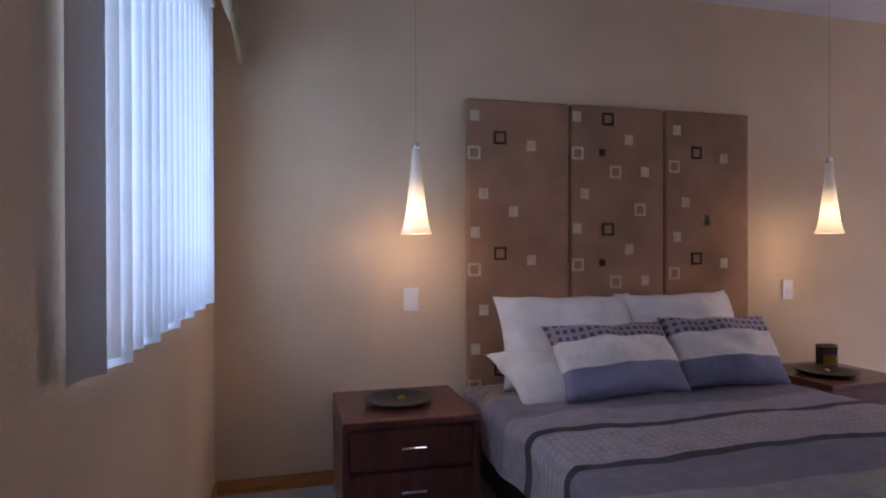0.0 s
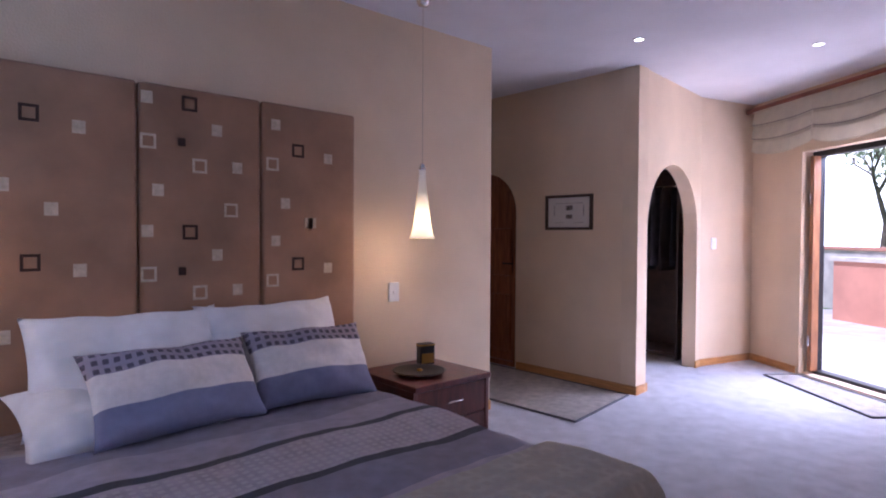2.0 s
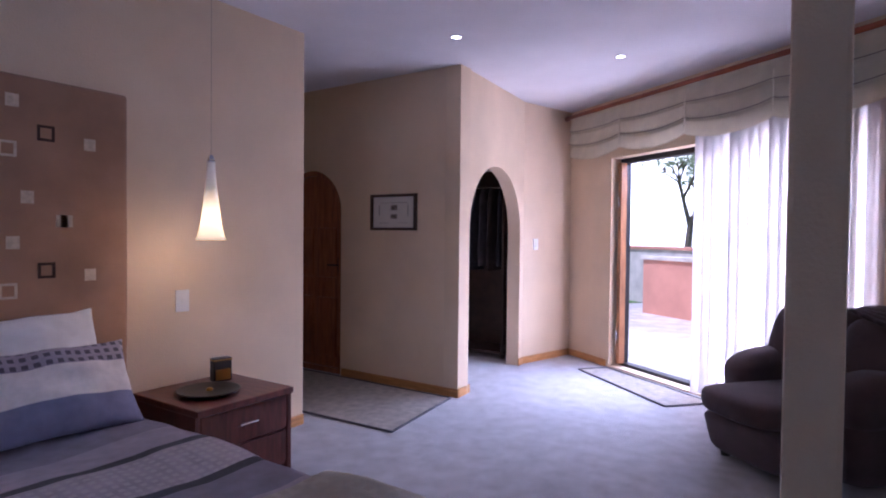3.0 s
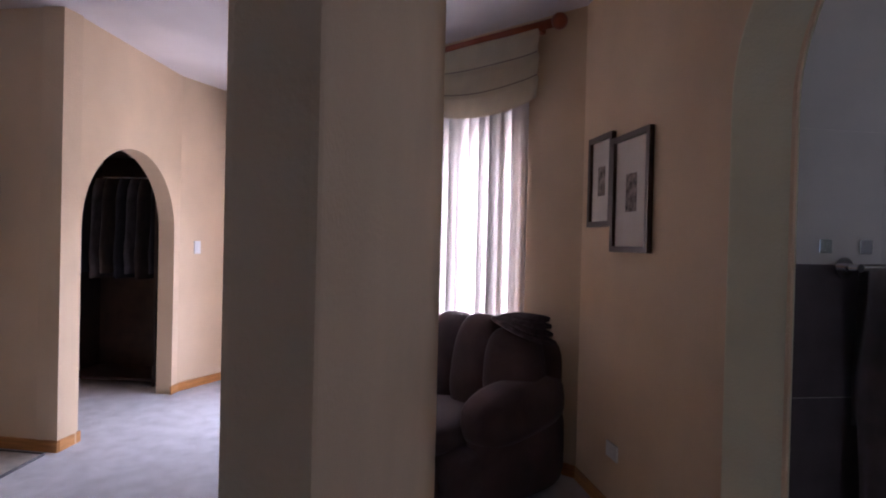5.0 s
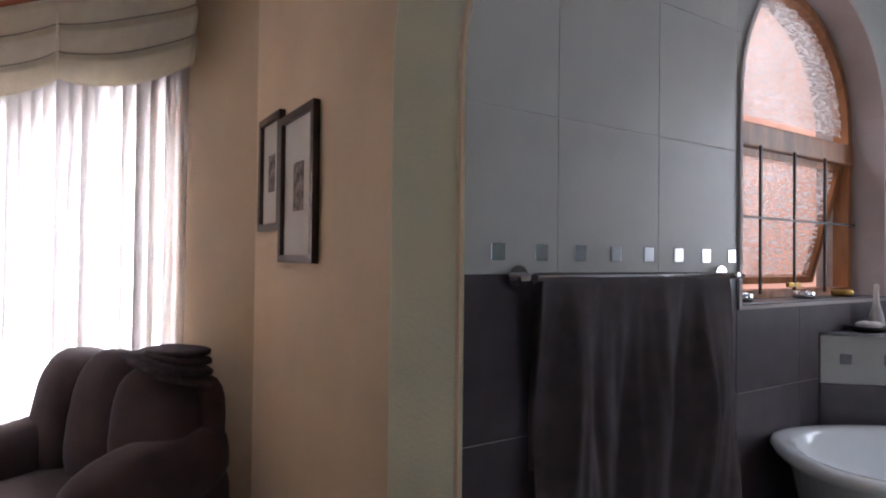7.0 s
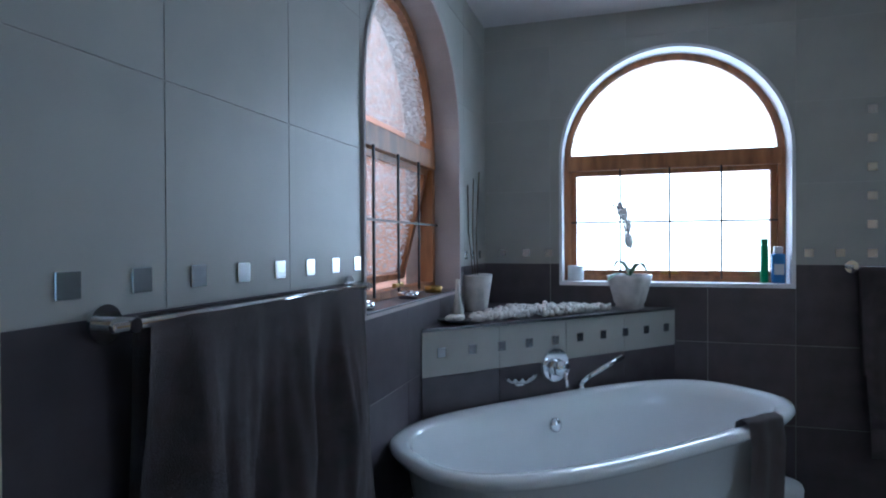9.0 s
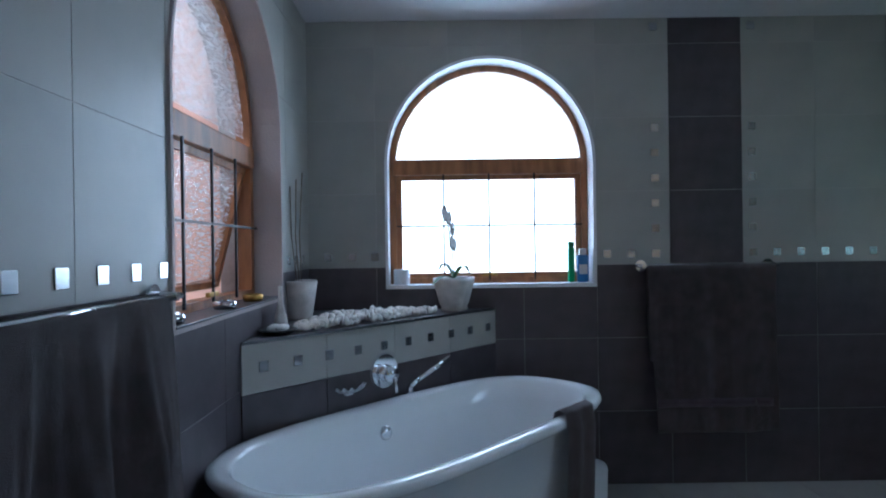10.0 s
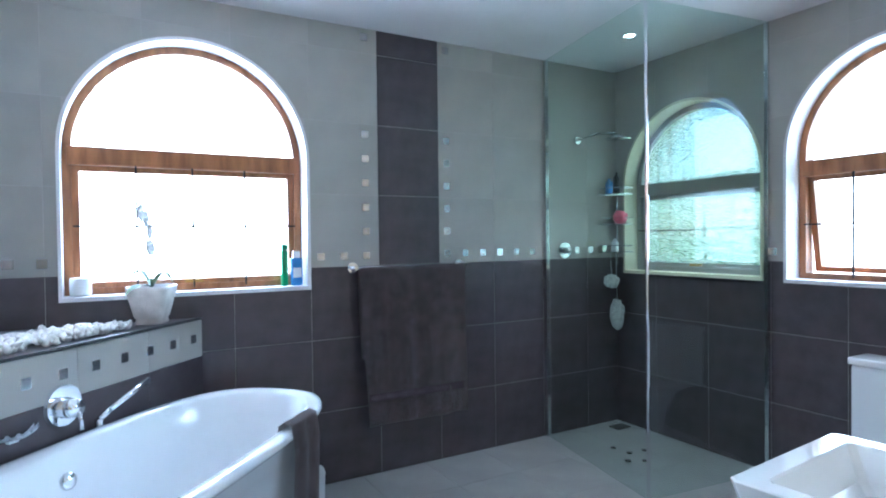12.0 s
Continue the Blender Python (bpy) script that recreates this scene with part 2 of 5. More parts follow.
LEAF = mat("leaf", (0.06, 0.12, 0.03), 0.5, vary=0.3, scale=20, fine=90)
LEAF_TREE = cloth_through("tree_leaf", (0.34, 0.40, 0.24), 0.4)
BARK = mat("bark", (0.20, 0.15, 0.11), 0.9, vary=0.3, scale=8, fine=60, bump=0.6)
TERRA = mat("terracotta_wall", (0.58, 0.28, 0.20), 0.9, vary=0.08, scale=2, fine=80, bump=0.3)
PAVER = mat("patio_paving", (0.60, 0.55, 0.49), 0.85, vary=0.12, scale=3, fine=80, bump=0.3, random_by=0.1)
GRASS = mat("lawn_grass", (0.10, 0.19, 0.04), 0.9, vary=0.3, scale=1.2, fine=60, bump=0.6)
GLASS = glass("clear_glass")
GLASS_SHOWER = glass("shower_glass", 0.0, (0.90, 0.95, 0.93))
GLASS_RIPPLE = glass("obscure_glass", 0.1, (0.88, 0.90, 0.90), 0.5, (0.08, 0.34))
GLASS_DIM = glass("obscure_dim_glass", 0.1, (0.52, 0.55, 0.48), 0.6, (0.10, 0.55))
CORD = mat("lamp_cord", (0.40, 0.31, 0.24), 0.7, vary=0.05, bump=0)
GLOW_CARD = glow("white_glow_card", (1.0, 1.0, 1.0), 2.6)
BLACK = mat("black_plastic", (0.02, 0.02, 0.02), 0.4, vary=0.05)
GREEN_P = mat("green_plastic", (0.03, 0.30, 0.10), 0.35, vary=0.05, bump=0)
BLUE_P = mat("blue_plastic", (0.06, 0.22, 0.55), 0.35, vary=0.05, bump=0)
WHITE_P = mat("white_plastic", (0.75, 0.76, 0.78), 0.35, vary=0.03, bump=0)
PINK_P = mat("pink_mesh", (0.75, 0.16, 0.24), 0.8, vary=0.2, scale=40, bump=0.6)
PUFF = mat("bath_puff", (0.70, 0.72, 0.68), 0.9, vary=0.15, scale=40, fine=200, bump=0.8)
BRASS = mat("brass", (0.45, 0.28, 0.08), 0.3, metal=1.0, vary=0.1)
CLOTHES = [mat("coat_cloth", c, 0.95, vary=0.2, scale=10, fine=250, bump=0.4) for c in ((0.03, 0.03, 0.04), (0.10, 0.09, 0.10), (0.05, 0.035, 0.03))]
QUILT = bands(mat("quilt_cloth", (0.92, 0.9, 0.9), 0.95, vary=0.08, scale=16, fine=350, bump=0.3, sheen=0.15), 1,
              (-2.25, -0.45, [(0.0, (0.88, 0.80, 0.84)), (0.33, (0.56, 0.52, 0.63)), (0.46, (0.14, 0.135, 0.17)), (0.485, (0.88, 0.81, 0.88)),
                              (0.66, (0.14, 0.135, 0.17)), (0.69, (0.80, 0.75, 0.86)), (0.82, (0.56, 0.52, 0.64)), (0.965, (0.7, 0.66, 0.67)), (0.985, (0.62, 0.52, 0.48))]))
QUILT = dots(QUILT, 26, (0.94, 0.88, 0.90), -1.37, -1.07)
THROW_BED = dots(mat("bed_throw_cloth", (0.90, 0.84, 0.74), 0.95, vary=0.08, scale=14, fine=320, bump=0.4), 18, (0.82, 0.75, 0.65), -4, 4)
CUSHION = bands(mat("cushion_cloth", (0.96, 0.94, 0.93), 0.95, vary=0.04, scale=30, fine=350, bump=0.35), 1,
                (-0.24, 0.24, [(0.0, (0.27, 0.28, 0.42)), (0.36, (0.95, 0.91, 0.88)), (0.68, (0.42, 0.38, 0.47))]))
CUSHION = dots(CUSHION, 24, (0.05, 0.045, 0.07), 0.085, 0.3)


# ---- geometry helpers ----
def bx(bm, x0, y0, z0, x1, y1, z1, bevel=0.0, m=None, seg=2):
    vs = [bm.verts.new((x, y, z)) for x in (x0, x1) for y in (y0, y1) for z in (z0, z1)]
    fs = [bm.faces.new([vs[i] for i in q]) for q in ((0, 1, 3, 2), (4, 6, 7, 5), (0, 4, 5, 1), (2, 3, 7, 6), (0, 2, 6, 4), (1, 5, 7, 3))]
    if bevel:
        r = bmesh.ops.bevel(bm, geom=list({e for f in fs for e in f.edges}), offset=bevel, segments=seg, affect="EDGES", profile=0.6)
        vs = list({v for f in r["faces"] for v in f.verts} | {v for v in vs if v.is_valid})
    if m is not None:
        bmesh.ops.transform(bm, matrix=m, verts=vs)
    return bm


def cy(bm, p0, p1, r0, r1=None, n=16, caps=True):
    p0, p1 = Vector(p0), Vector(p1)
    r1 = r0 if r1 is None else r1
    q = (p1 - p0).to_track_quat("Z", "Y")
    rings = [[bm.verts.new(p + q @ Vector((r * math.cos(a), r * math.sin(a), 0))) for a in (2 * math.pi * k / n for k in range(n))] for p, r in ((p0, r0), (p1, r1))]
    for k in range(n):
        bm.faces.new((rings[0][k], rings[0][(k + 1) % n], rings[1][(k + 1) % n], rings[1][k]))
    if caps:
        bm.faces.new(rings[0][::-1])
        bm.faces.new(rings[1])
    return bm


def lathe(bm, profile, n=28, at=(0, 0, 0)):
    """Turns (radius, z) pairs round the upright axis."""
    rings = [[bm.verts.new((at[0] + r * math.cos(2 * math.pi * k / n), at[1] + r * math.sin(2 * math.pi * k / n), at[2] + z)) for k in range(n)] for r, z in profile]
    for a, b in zip(rings, rings[1:]):
        for k in range(n):
            bm.faces.new((a[k], a[(k + 1) % n], b[(k + 1) % n], b[k]))
    return bm


def tube(bm, pts, r, n=10):
    for a, b in zip(pts, pts[1:]):
        cy(bm, a, b, r, n=n)
    for p in pts[1:-1]:
        bmesh.ops.create_uvsphere(bm, u_segments=8, v_segments=6, radius=r, matrix=Matrix.Translation(p))
    return bm


def sheet(bm, fn, nu, nv, thick=0.0):
    g = [[bm.verts.new(fn(i / nu, j / nv)) for j in range(nv + 1)] for i in range(nu + 1)]
    fs = [bm.faces.new((g[i][j], g[i + 1][j], g[i + 1][j + 1], g[i][j + 1])) for i in range(nu) for j in range(nv)]
    if thick:
        bmesh.ops.solidify(bm, geom=fs, thickness=thick)
    return bm


def obj(name, bm, material, smooth=False):
    me = bpy.data.meshes.new(name)
    bmesh.ops.recalc_face_normals(bm, faces=bm.faces)
    bm.to_mesh(me)
    bm.free()
    me.materials.append(material)
    if smooth:
        for p in me.polygons:
            p.use_smooth = True
    return new(name, me)


def thing(name, m, label, category, group="", kind=""):
    ob = new(name)
    ob.matrix_world = m
    ob.empty_display_size = 0.1
    return tagged(ob, label, category, group, kind)


def part(name, bm, material, parent, label="", smooth=False):
    ob = obj(name, bm, material, smooth)
    ob.parent = parent
    return tagged(ob, label) if label else ob


def single(name, bm, material, m, label, category, smooth=False, group="", kind=""):
    ob = obj(name, bm, material, smooth)
    ob.matrix_world = m
    return tagged(ob, label, category, group, kind)


B = bmesh.new


def arch_top(o, s):
    """Height of an opening (s0, s1, z0, z1, rise) at s; z1 is the crown, rise the height of its curve."""
    s0, s1, z0, z1, rise = o
    if not rise:
        return z1
    k = (2 * s - s0 - s1) / (s1 - s0)
    return z1 - rise + rise * math.sqrt(max(0.0, 1 - k * k))


def slab(bm, s0, s1, z0, z1, t0, t1, openings=(), steps=22):
    """An upright slab along x from s0 to s1, t0..t1 thick along y, with openings cut right through."""
    cuts = {s0, s1}
    for o in openings:
        n = steps if o[4] else 1
        for k in range(n + 1):
            a = -math.cos(math.pi * k / n) if o[4] else 2 * k / n - 1
            cuts.add(round((o[0] + o[1]) / 2 + a * (o[1] - o[0]) / 2, 5))
    cuts = sorted(c for c in cuts if s0 - 1e-6 <= c <= s1 + 1e-6)
    for a, b in zip(cuts, cuts[1:]):
        if b - a < 1e-4:
            continue
        mid, cells = (a + b) / 2, [(z0, z0, z1, z1)]
        for o in openings:
            if o[0] < mid < o[1]:
                ta, tb, nxt = arch_top(o, a), arch_top(o, b), []
                for la, lb, ha, hb in cells:
                    if o[2] > la + 1e-4:
                        nxt.append((la, lb, min(ha, o[2]), min(hb, o[2])))
                    if max(ta, tb) < max(ha, hb) - 1e-4:
                        nxt.append((max(la, min(ta, ha)), max(lb, min(tb, hb)), ha, hb))
                cells = nxt
        for la, lb, ha, hb in cells:
            if max(ha - la, hb - lb) < 1e-3:
                continue
            v = [bm.verts.new(p) for p in ((a, t0, la), (b, t0, lb), (b, t0, hb), (a, t0, ha), (a, t1, la), (b, t1, lb), (b, t1, hb), (a, t1, ha))]
            for q in ((0, 1, 2, 3), (7, 6, 5, 4), (0, 4, 5, 1), (2, 6, 7, 3), (0, 3, 7, 4), (1, 5, 6, 2)):
                bm.faces.new([v[i] for i in q])
    return bm


def line(p0, p1):
    """The frame whose x runs from p0 to p1 along the floor; its +y lies to the left."""
    d = Vector((p1[0] - p0[0], p1[1] - p0[1], 0))
    return pose(p0[0], p0[1], 0, 0, 0, math.degrees(math.atan2(d.y, d.x))), d.length


def wall(name, p0, p1, z1, thick, label, openings=(), material=None, z0=0.0):
    """A wall seen from its right-hand side (walking p0 to p1), thickness to the left."""
    m, length = line(p0, p1)
    ob = single(name, slab(B(), 0, length, z0, z1, 0, thick, openings), material or PLASTER, m, label, "wall", kind="structure")
    return ob, m, length


def polygon(name, pts, z0, z1, material, label, category):
    bm = B()
    top, bot = [bm.verts.new((*p, z1)) for p in pts], [bm.verts.new((*p, z0)) for p in pts]
    bm.faces.new(top)
    bm.faces.new(bot[::-1])
    for k in range(len(pts)):
        j = (k + 1) % len(pts)
        bm.faces.new((bot[k], bot[j], top[j], top[k]))
    return single(name, bm, material, Matrix(), label, category, kind="structure")


def bw(u, v):
    p = BATH @ Vector((u, v, 0))
    return p.x, p.y


def ww(n_, m_):
    p = WIN @ Vector((n_, m_, 0))
    return p.x, p.y


# ---- structure ----
H, HB = 2.835, 2.87
floor_pts = [(1.2, 0.2), (5.8, 0.2), (5.8, 2.8), (9.6, 2.8), (9.85, -0.45), ww(8.6, 0.75), bw(6.1, -5.9), bw(-0.4, -5.9), (1.2, -5.9)]
polygon("floor", floor_pts, -0.15, 0.0, CARPET, "pale grey short-pile fitted carpet, brushed and footmarked", "floor")
polygon("ceiling", floor_pts, H, H + 0.15, CEIL, "smooth white painted bedroom ceiling", "ceiling")
polygon("ceiling_bathroom", [bw(-0.2, -5.9), bw(4.8, -5.9), bw(4.8, -9.4), bw(-0.2, -9.4)], HB, HB + 0.15, CEIL, "smooth white painted bathroom ceiling", "ceiling")
bath_floor = polygon("floor_bathroom", [bw(-0.2, -5.9), bw(4.8, -5.9), bw(4.8, -9.4), bw(-0.2, -9.4)], -0.15, -0.006, GROUT, "grey bathroom floor laid with square tiles", "floor")

PL = "warm cream painted plaster wall"
wall_north, M_N, _ = wall("wall_north", (1.2, 0), (6.0, 0), H, 0.2, PL + " behind the bed")
wall("wall_hall_west", (6.0, 0.2), (6.0, 2.6), H, 0.2, PL + " of the short passage")
wall("wall_hall_end", (5.8, 2.6), (7.4, 2.6), H, 0.2, PL + " closing the passage")
DOOR_HALL = (0.93, 1.775, 0.0, 2.03, 0.42)
wall_hall, M_F, _ = wall("wall_hall_east", (7.25, 2.6), (7.25, -0.55), H, 0.16, PL + " with an arched doorway", [DOOR_HALL])
ARCH = (0.20, 1.46, 0.0, 2.06, 0.62)
wall_arch, M_A, L_A = wall("wall_closet", (7.25, -0.55), (8.80, -0.385), H, 0.14, PL + " with an arched opening to a dark closet", [ARCH])
wall_switch, M_S, L_S = wall("wall_corner", (8.80, -0.385), (9.61, -0.60), H, 0.2, PL + " beside the sliding door")
DOORS = (0.74, 3.33, 0.02, 2.22, 0.0)
wall_east, M_E, L_E = wall("wall_east", ww(8.38, 4.74), ww(8.38, 0.80), H, 0.25, PL + " with a wide sliding-door opening", [DOORS])
M_P, L_P = line(bw(6.07, -5.84), bw(-0.4, -5.84))
wall_west, M_W, _ = wall("wall_west", (1.458, -5.8), (1.458, 0), H, 0.25, PL + " with a blind-covered window", [(3.73, 5.28, 1.08, 2.3, 0.0)])
wall("wall_closet_back", (7.25, 1.9), (9.6, 1.9), H, 0.15, PL + " at the back of the closet")
wall("wall_closet_side", (9.45, 1.9), (9.62, -0.55), H, 0.12, PL + " at the side of the closet")


def splayed_arch(name, front, back, thick, label):
    """A thin wall whose arched opening is splayed from front to back."""
    bm = slab(B(), 0, L_P, 0, H + 0.03, 0, 0.012, [front], 40)
    slab(bm, 0, L_P, 0, H + 0.03, thick - 0.012, thick, [back], 40)
    rims = []
    for o, y in ((front, 0.0), (back, thick)):
        pts = [(o[0], 0.0), (o[0], o[3] - o[4])]
        for k in range(1, 40):
            s = (o[0] + o[1]) / 2 - math.cos(math.pi * k / 40) * (o[1] - o[0]) / 2
            pts.append((s, arch_top(o, s)))
        pts += [(o[1], o[3] - o[4]), (o[1], 0.0)]
        rims.append((y, pts))
    ob = single(name, bm, PLASTER, M_P, label, "wall", kind="structure")
    # bathroom daylight coloured into the splay, paler than the room, 3 mm proud
    bm = B()
    skins = [[bm.verts.new((v[0] + (d if v[0] < 2.5 else -d), y, v[1] - (d if v[1] > 0.01 else 0))) for v in pts] for d in (0.0, 0.004) for y, pts in rims]
    for k in range(len(skins[0]) - 1):
        for a, b in ((0, 1), (2, 3), (0, 2), (1, 3)):
            bm.faces.new((skins[a][k], skins[a][k + 1], skins[b][k + 1], skins[b][k]))
    part("arch_lining", bm, LINING_DAYLIT, ob, "cream arch lining with bathroom daylight tinted into its colour")
    return ob


wall_south = splayed_arch("wall_south", (1.40, 3.6, 0.0, 2.70, 0.76), (1.60, 3.6, 0.0, 2.64, 0.76), 0.11, PL + " with a wide arch into the bathroom")

M_T, L_T = line((4.546, -3.261), (6.248, -3.147))
bm = bx(B(), 0, 0, 0, L_T, 0.118, H, 0.012)
partition = single("wall_partition", bm, PLASTER, M_T, "short free-standing cream plaster partition with rounded edges", "wall", kind="structure")

W1 = (1.25, 2.46, 1.23, 2.63, 0.605)
W2 = (0.49, 1.76, 1.235, 2.635, 0.635)
W4 = (0.10, 1.25, 1.24, 2.50, 0.575)
W3 = (1.41, 2.60, 1.235, 2.60, 0.595)
TL = "bathroom wall tiled dark below and pale grey above"
wall_bath_east, M_B1, L_B1 = wall("wall_bath_east", bw(4.47, -5.95), bw(4.47, -9.35), HB, 0.3, TL, [W1], GROUT)
wall_bath_south, M_B2, L_B2 = wall("wall_bath_south", bw(4.47, -9.05), bw(-0.19, -9.05), HB, 0.3, TL, [W2], GROUT)
wall_bath_west, M_B3, L_B3 = wall("wall_bath_west", bw(0.11, -9.05), bw(0.11, -5.95), HB, 0.3, TL, [W4, W3], GROUT)

# skirting boards
def skirting(m, s0, s1, parent_label):
    bm = B()
    bx(bm, s0, -0.016, 0.0, s1, -0.002, 0.075, 0.004)
    return single("baseboard", bm, SKIRT, m, parent_label, "skirting board", kind="structure")


SK = "varnished pine skirting board along the carpet"
for m, a, b in ((M_F, 1.80, 3.165), (M_A, 0.0, 0.21), (M_A, 1.43, 1.56), (M_S, 0.0, 0.80), (M_E, 0.0, 0.70), (M_E, 3.6, 3.85), (M_N, 0.27, 4.8), (M_P, 0.02, 1.36), (M_W, 0.2, 5.77), (M_F, 0.0, 0.9)):
    skirting(m, a, b, SK)


# ---- outside ----
bm = B()
sheet(bm, lambda a, b: (-400 + 800 * a, -400 + 800 * b, -0.10), 8, 8)
single("ground", bm, GRASS, Matrix(), "sunlit green lawn reaching to the horizon", "lawn", kind="structure")
patio = single("patio", bx(B(), 8.64, -3.0, -0.20, 14.2, 9.0, -0.035), GROUT, WIN, "sunlit pale stone patio outside the sliding door", "patio", kind="structure")

parapet = thing("garden_wall", WIN @ pose(12.2, 4.6, 0, 0, 0, 90), "low terracotta plastered garden wall with pale coping, in sun", "garden wall")
part("wall_body", slab(B(), 0, 2.93, -0.1, 0.98, 0, 0.22), TERRA, parapet)
part("coping", bx(B(), -0.04, -0.04, 0.98, 2.97, 0.26, 1.05, 0.01), PAVER, parapet)
parapet2 = thing("garden_wall", WIN @ pose(14.0, 6.2, 0, 0, 0, 90), "low pale garden wall stepping down behind the patio, in sun", "garden wall")
part("wall_body", slab(B(), 0, 6.4, -0.1, 1.12, 0, 0.22), PAVER, parapet2)
part("coping", bx(B(), -0.04, -0.04, 1.12, 6.44, 0.26, 1.19, 0.01), TERRA, parapet2)


# added cards that glow white in place of glaring sky and daylight
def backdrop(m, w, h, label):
    single("backdrop", bx(B(), -w / 2, 0, 0, w / 2, 0.05, h), GLOW_CARD, m, label, "backdrop", kind="structure")


backdrop(WIN @ pose(62, 35, -1, 0, 0, 90), 120, 45, "glowing white card standing in for the hazy sky beyond the garden")
backdrop(BATH @ pose(2.7, -12.2, -0.2), 5.2, 6.0, "glowing white card standing in for daylight outside the bathroom window")
backdrop(BATH @ pose(-1.6, -7.45, -0.2, 0, 0, 90), 2.1, 5.0, "glowing white card standing in for daylight outside the bathroom window")
outer = single("outer_wall", slab(B(), -15.0, -6.3, -0.1, 4.3, 0, 0.25), TERRA, BATH @ pose(6.35, 0, 0, 0, 0, 90), "terracotta plastered outer wall beside the bathroom window", "outer wall", kind="structure")


def tree(m, height, label, seed):
    rnd = random.Random(seed)
    t = thing("tree", m, label, "tree")
    bm = B()
    tips = []

    def limb(p, d, length, r, depth):
        q = p + d * length
        cy(bm, p, q, r, r * 0.68, 8)
        if depth == 0:
            tips.append(q)
            return
        for k in range(3):
            nd = (d + Vector((rnd.uniform(-0.8, 0.8), rnd.uniform(-0.8, 0.8), rnd.uniform(-0.1, 0.45)))).normalized()
            limb(q, nd, length * rnd.uniform(0.6, 0.8), r * 0.62, depth - 1)

    limb(Vector((0, 0, -0.12)), Vector((0.1, 0, 1)).normalized(), height * 0.32, height * 0.035, 4)
    part("trunk", bm, BARK, t)
    verts, faces = [], []
    for q in tips:
        for k in range(16):
            c = q + Vector((rnd.gauss(0, 0.4), rnd.gauss(0, 0.4), rnd.gauss(0.1, 0.26))) * height / 6
            a, b = Vector((rnd.gauss(0, 1), rnd.gauss(0, 1), rnd.gauss(0, 1))).normalized(), Vector((rnd.gauss(0, 1), rnd.gauss(0, 1), rnd.gauss(0, 1))).normalized()
            s = rnd.uniform(0.09, 0.17) * height / 6
            i = len(verts)
            verts += [c - a * s, c + b * s * 0.5, c + a * s, c - b * s * 0.5]
            faces.append((i, i + 1, i + 2, i + 3))
    me = bpy.data.meshes.new("crown")
    me.from_pydata(verts, [], faces)
    me.materials.append(LEAF_TREE)
    crown = new("crown", me)
    crown.parent = t
    return t


tree(WIN @ pose(28.3, 22.6, 0), 6.6, "spreading green garden tree with a forked trunk", 3)


# ---- windows ----
def profile(o, inset, n=24):
    s0, s1, z0, z1, rise = o
    s0, s1, z0, z1, rise = s0 + inset, s1 - inset, z0 + inset, z1 - inset, max(0.0, rise - inset)
    pts = [(s0, z0), (s0, z1 - rise)]
    for k in range(1, n):
        s = (s0 + s1) / 2 - math.cos(math.pi * k / n) * (s1 - s0) / 2
        pts.append((s, arch_top((s0, s1, z0, z1, rise), s)))
    return pts + [(s1, z1 - rise), (s1, z0)]


def ring(bm, outer, inner, y0, y1):
    v = [[bm.verts.new((s, y, z)) for s, z in pts] for pts in (outer, inner) for y in (y0, y1)]
    n = len(outer)
    for k in range(n):
        j = (k + 1) % n
        for a, b in ((0, 2), (1, 3), (0, 1), (2, 3)):
            bm.faces.new((v[a][k], v[a][j], v[b][j], v[b][k]))
    return bm


def pane(pts, y):
    bm = B()
    f, g = [bm.verts.new((s, y, z)) for s, z in pts], [bm.verts.new((s, y + 0.005, z)) for s, z in pts]
    bm.faces.new(f)
    bm.faces.new(g[::-1])
    for k in range(len(pts)):
        j = (k + 1) % len(pts)
        bm.faces.new((f[k], g[k], g[j], f[j]))
    return bm


def rect(s0, s1, z0, z1):
    return [(s0, z0), (s0, z1), (s1, z1), (s1, z0)]


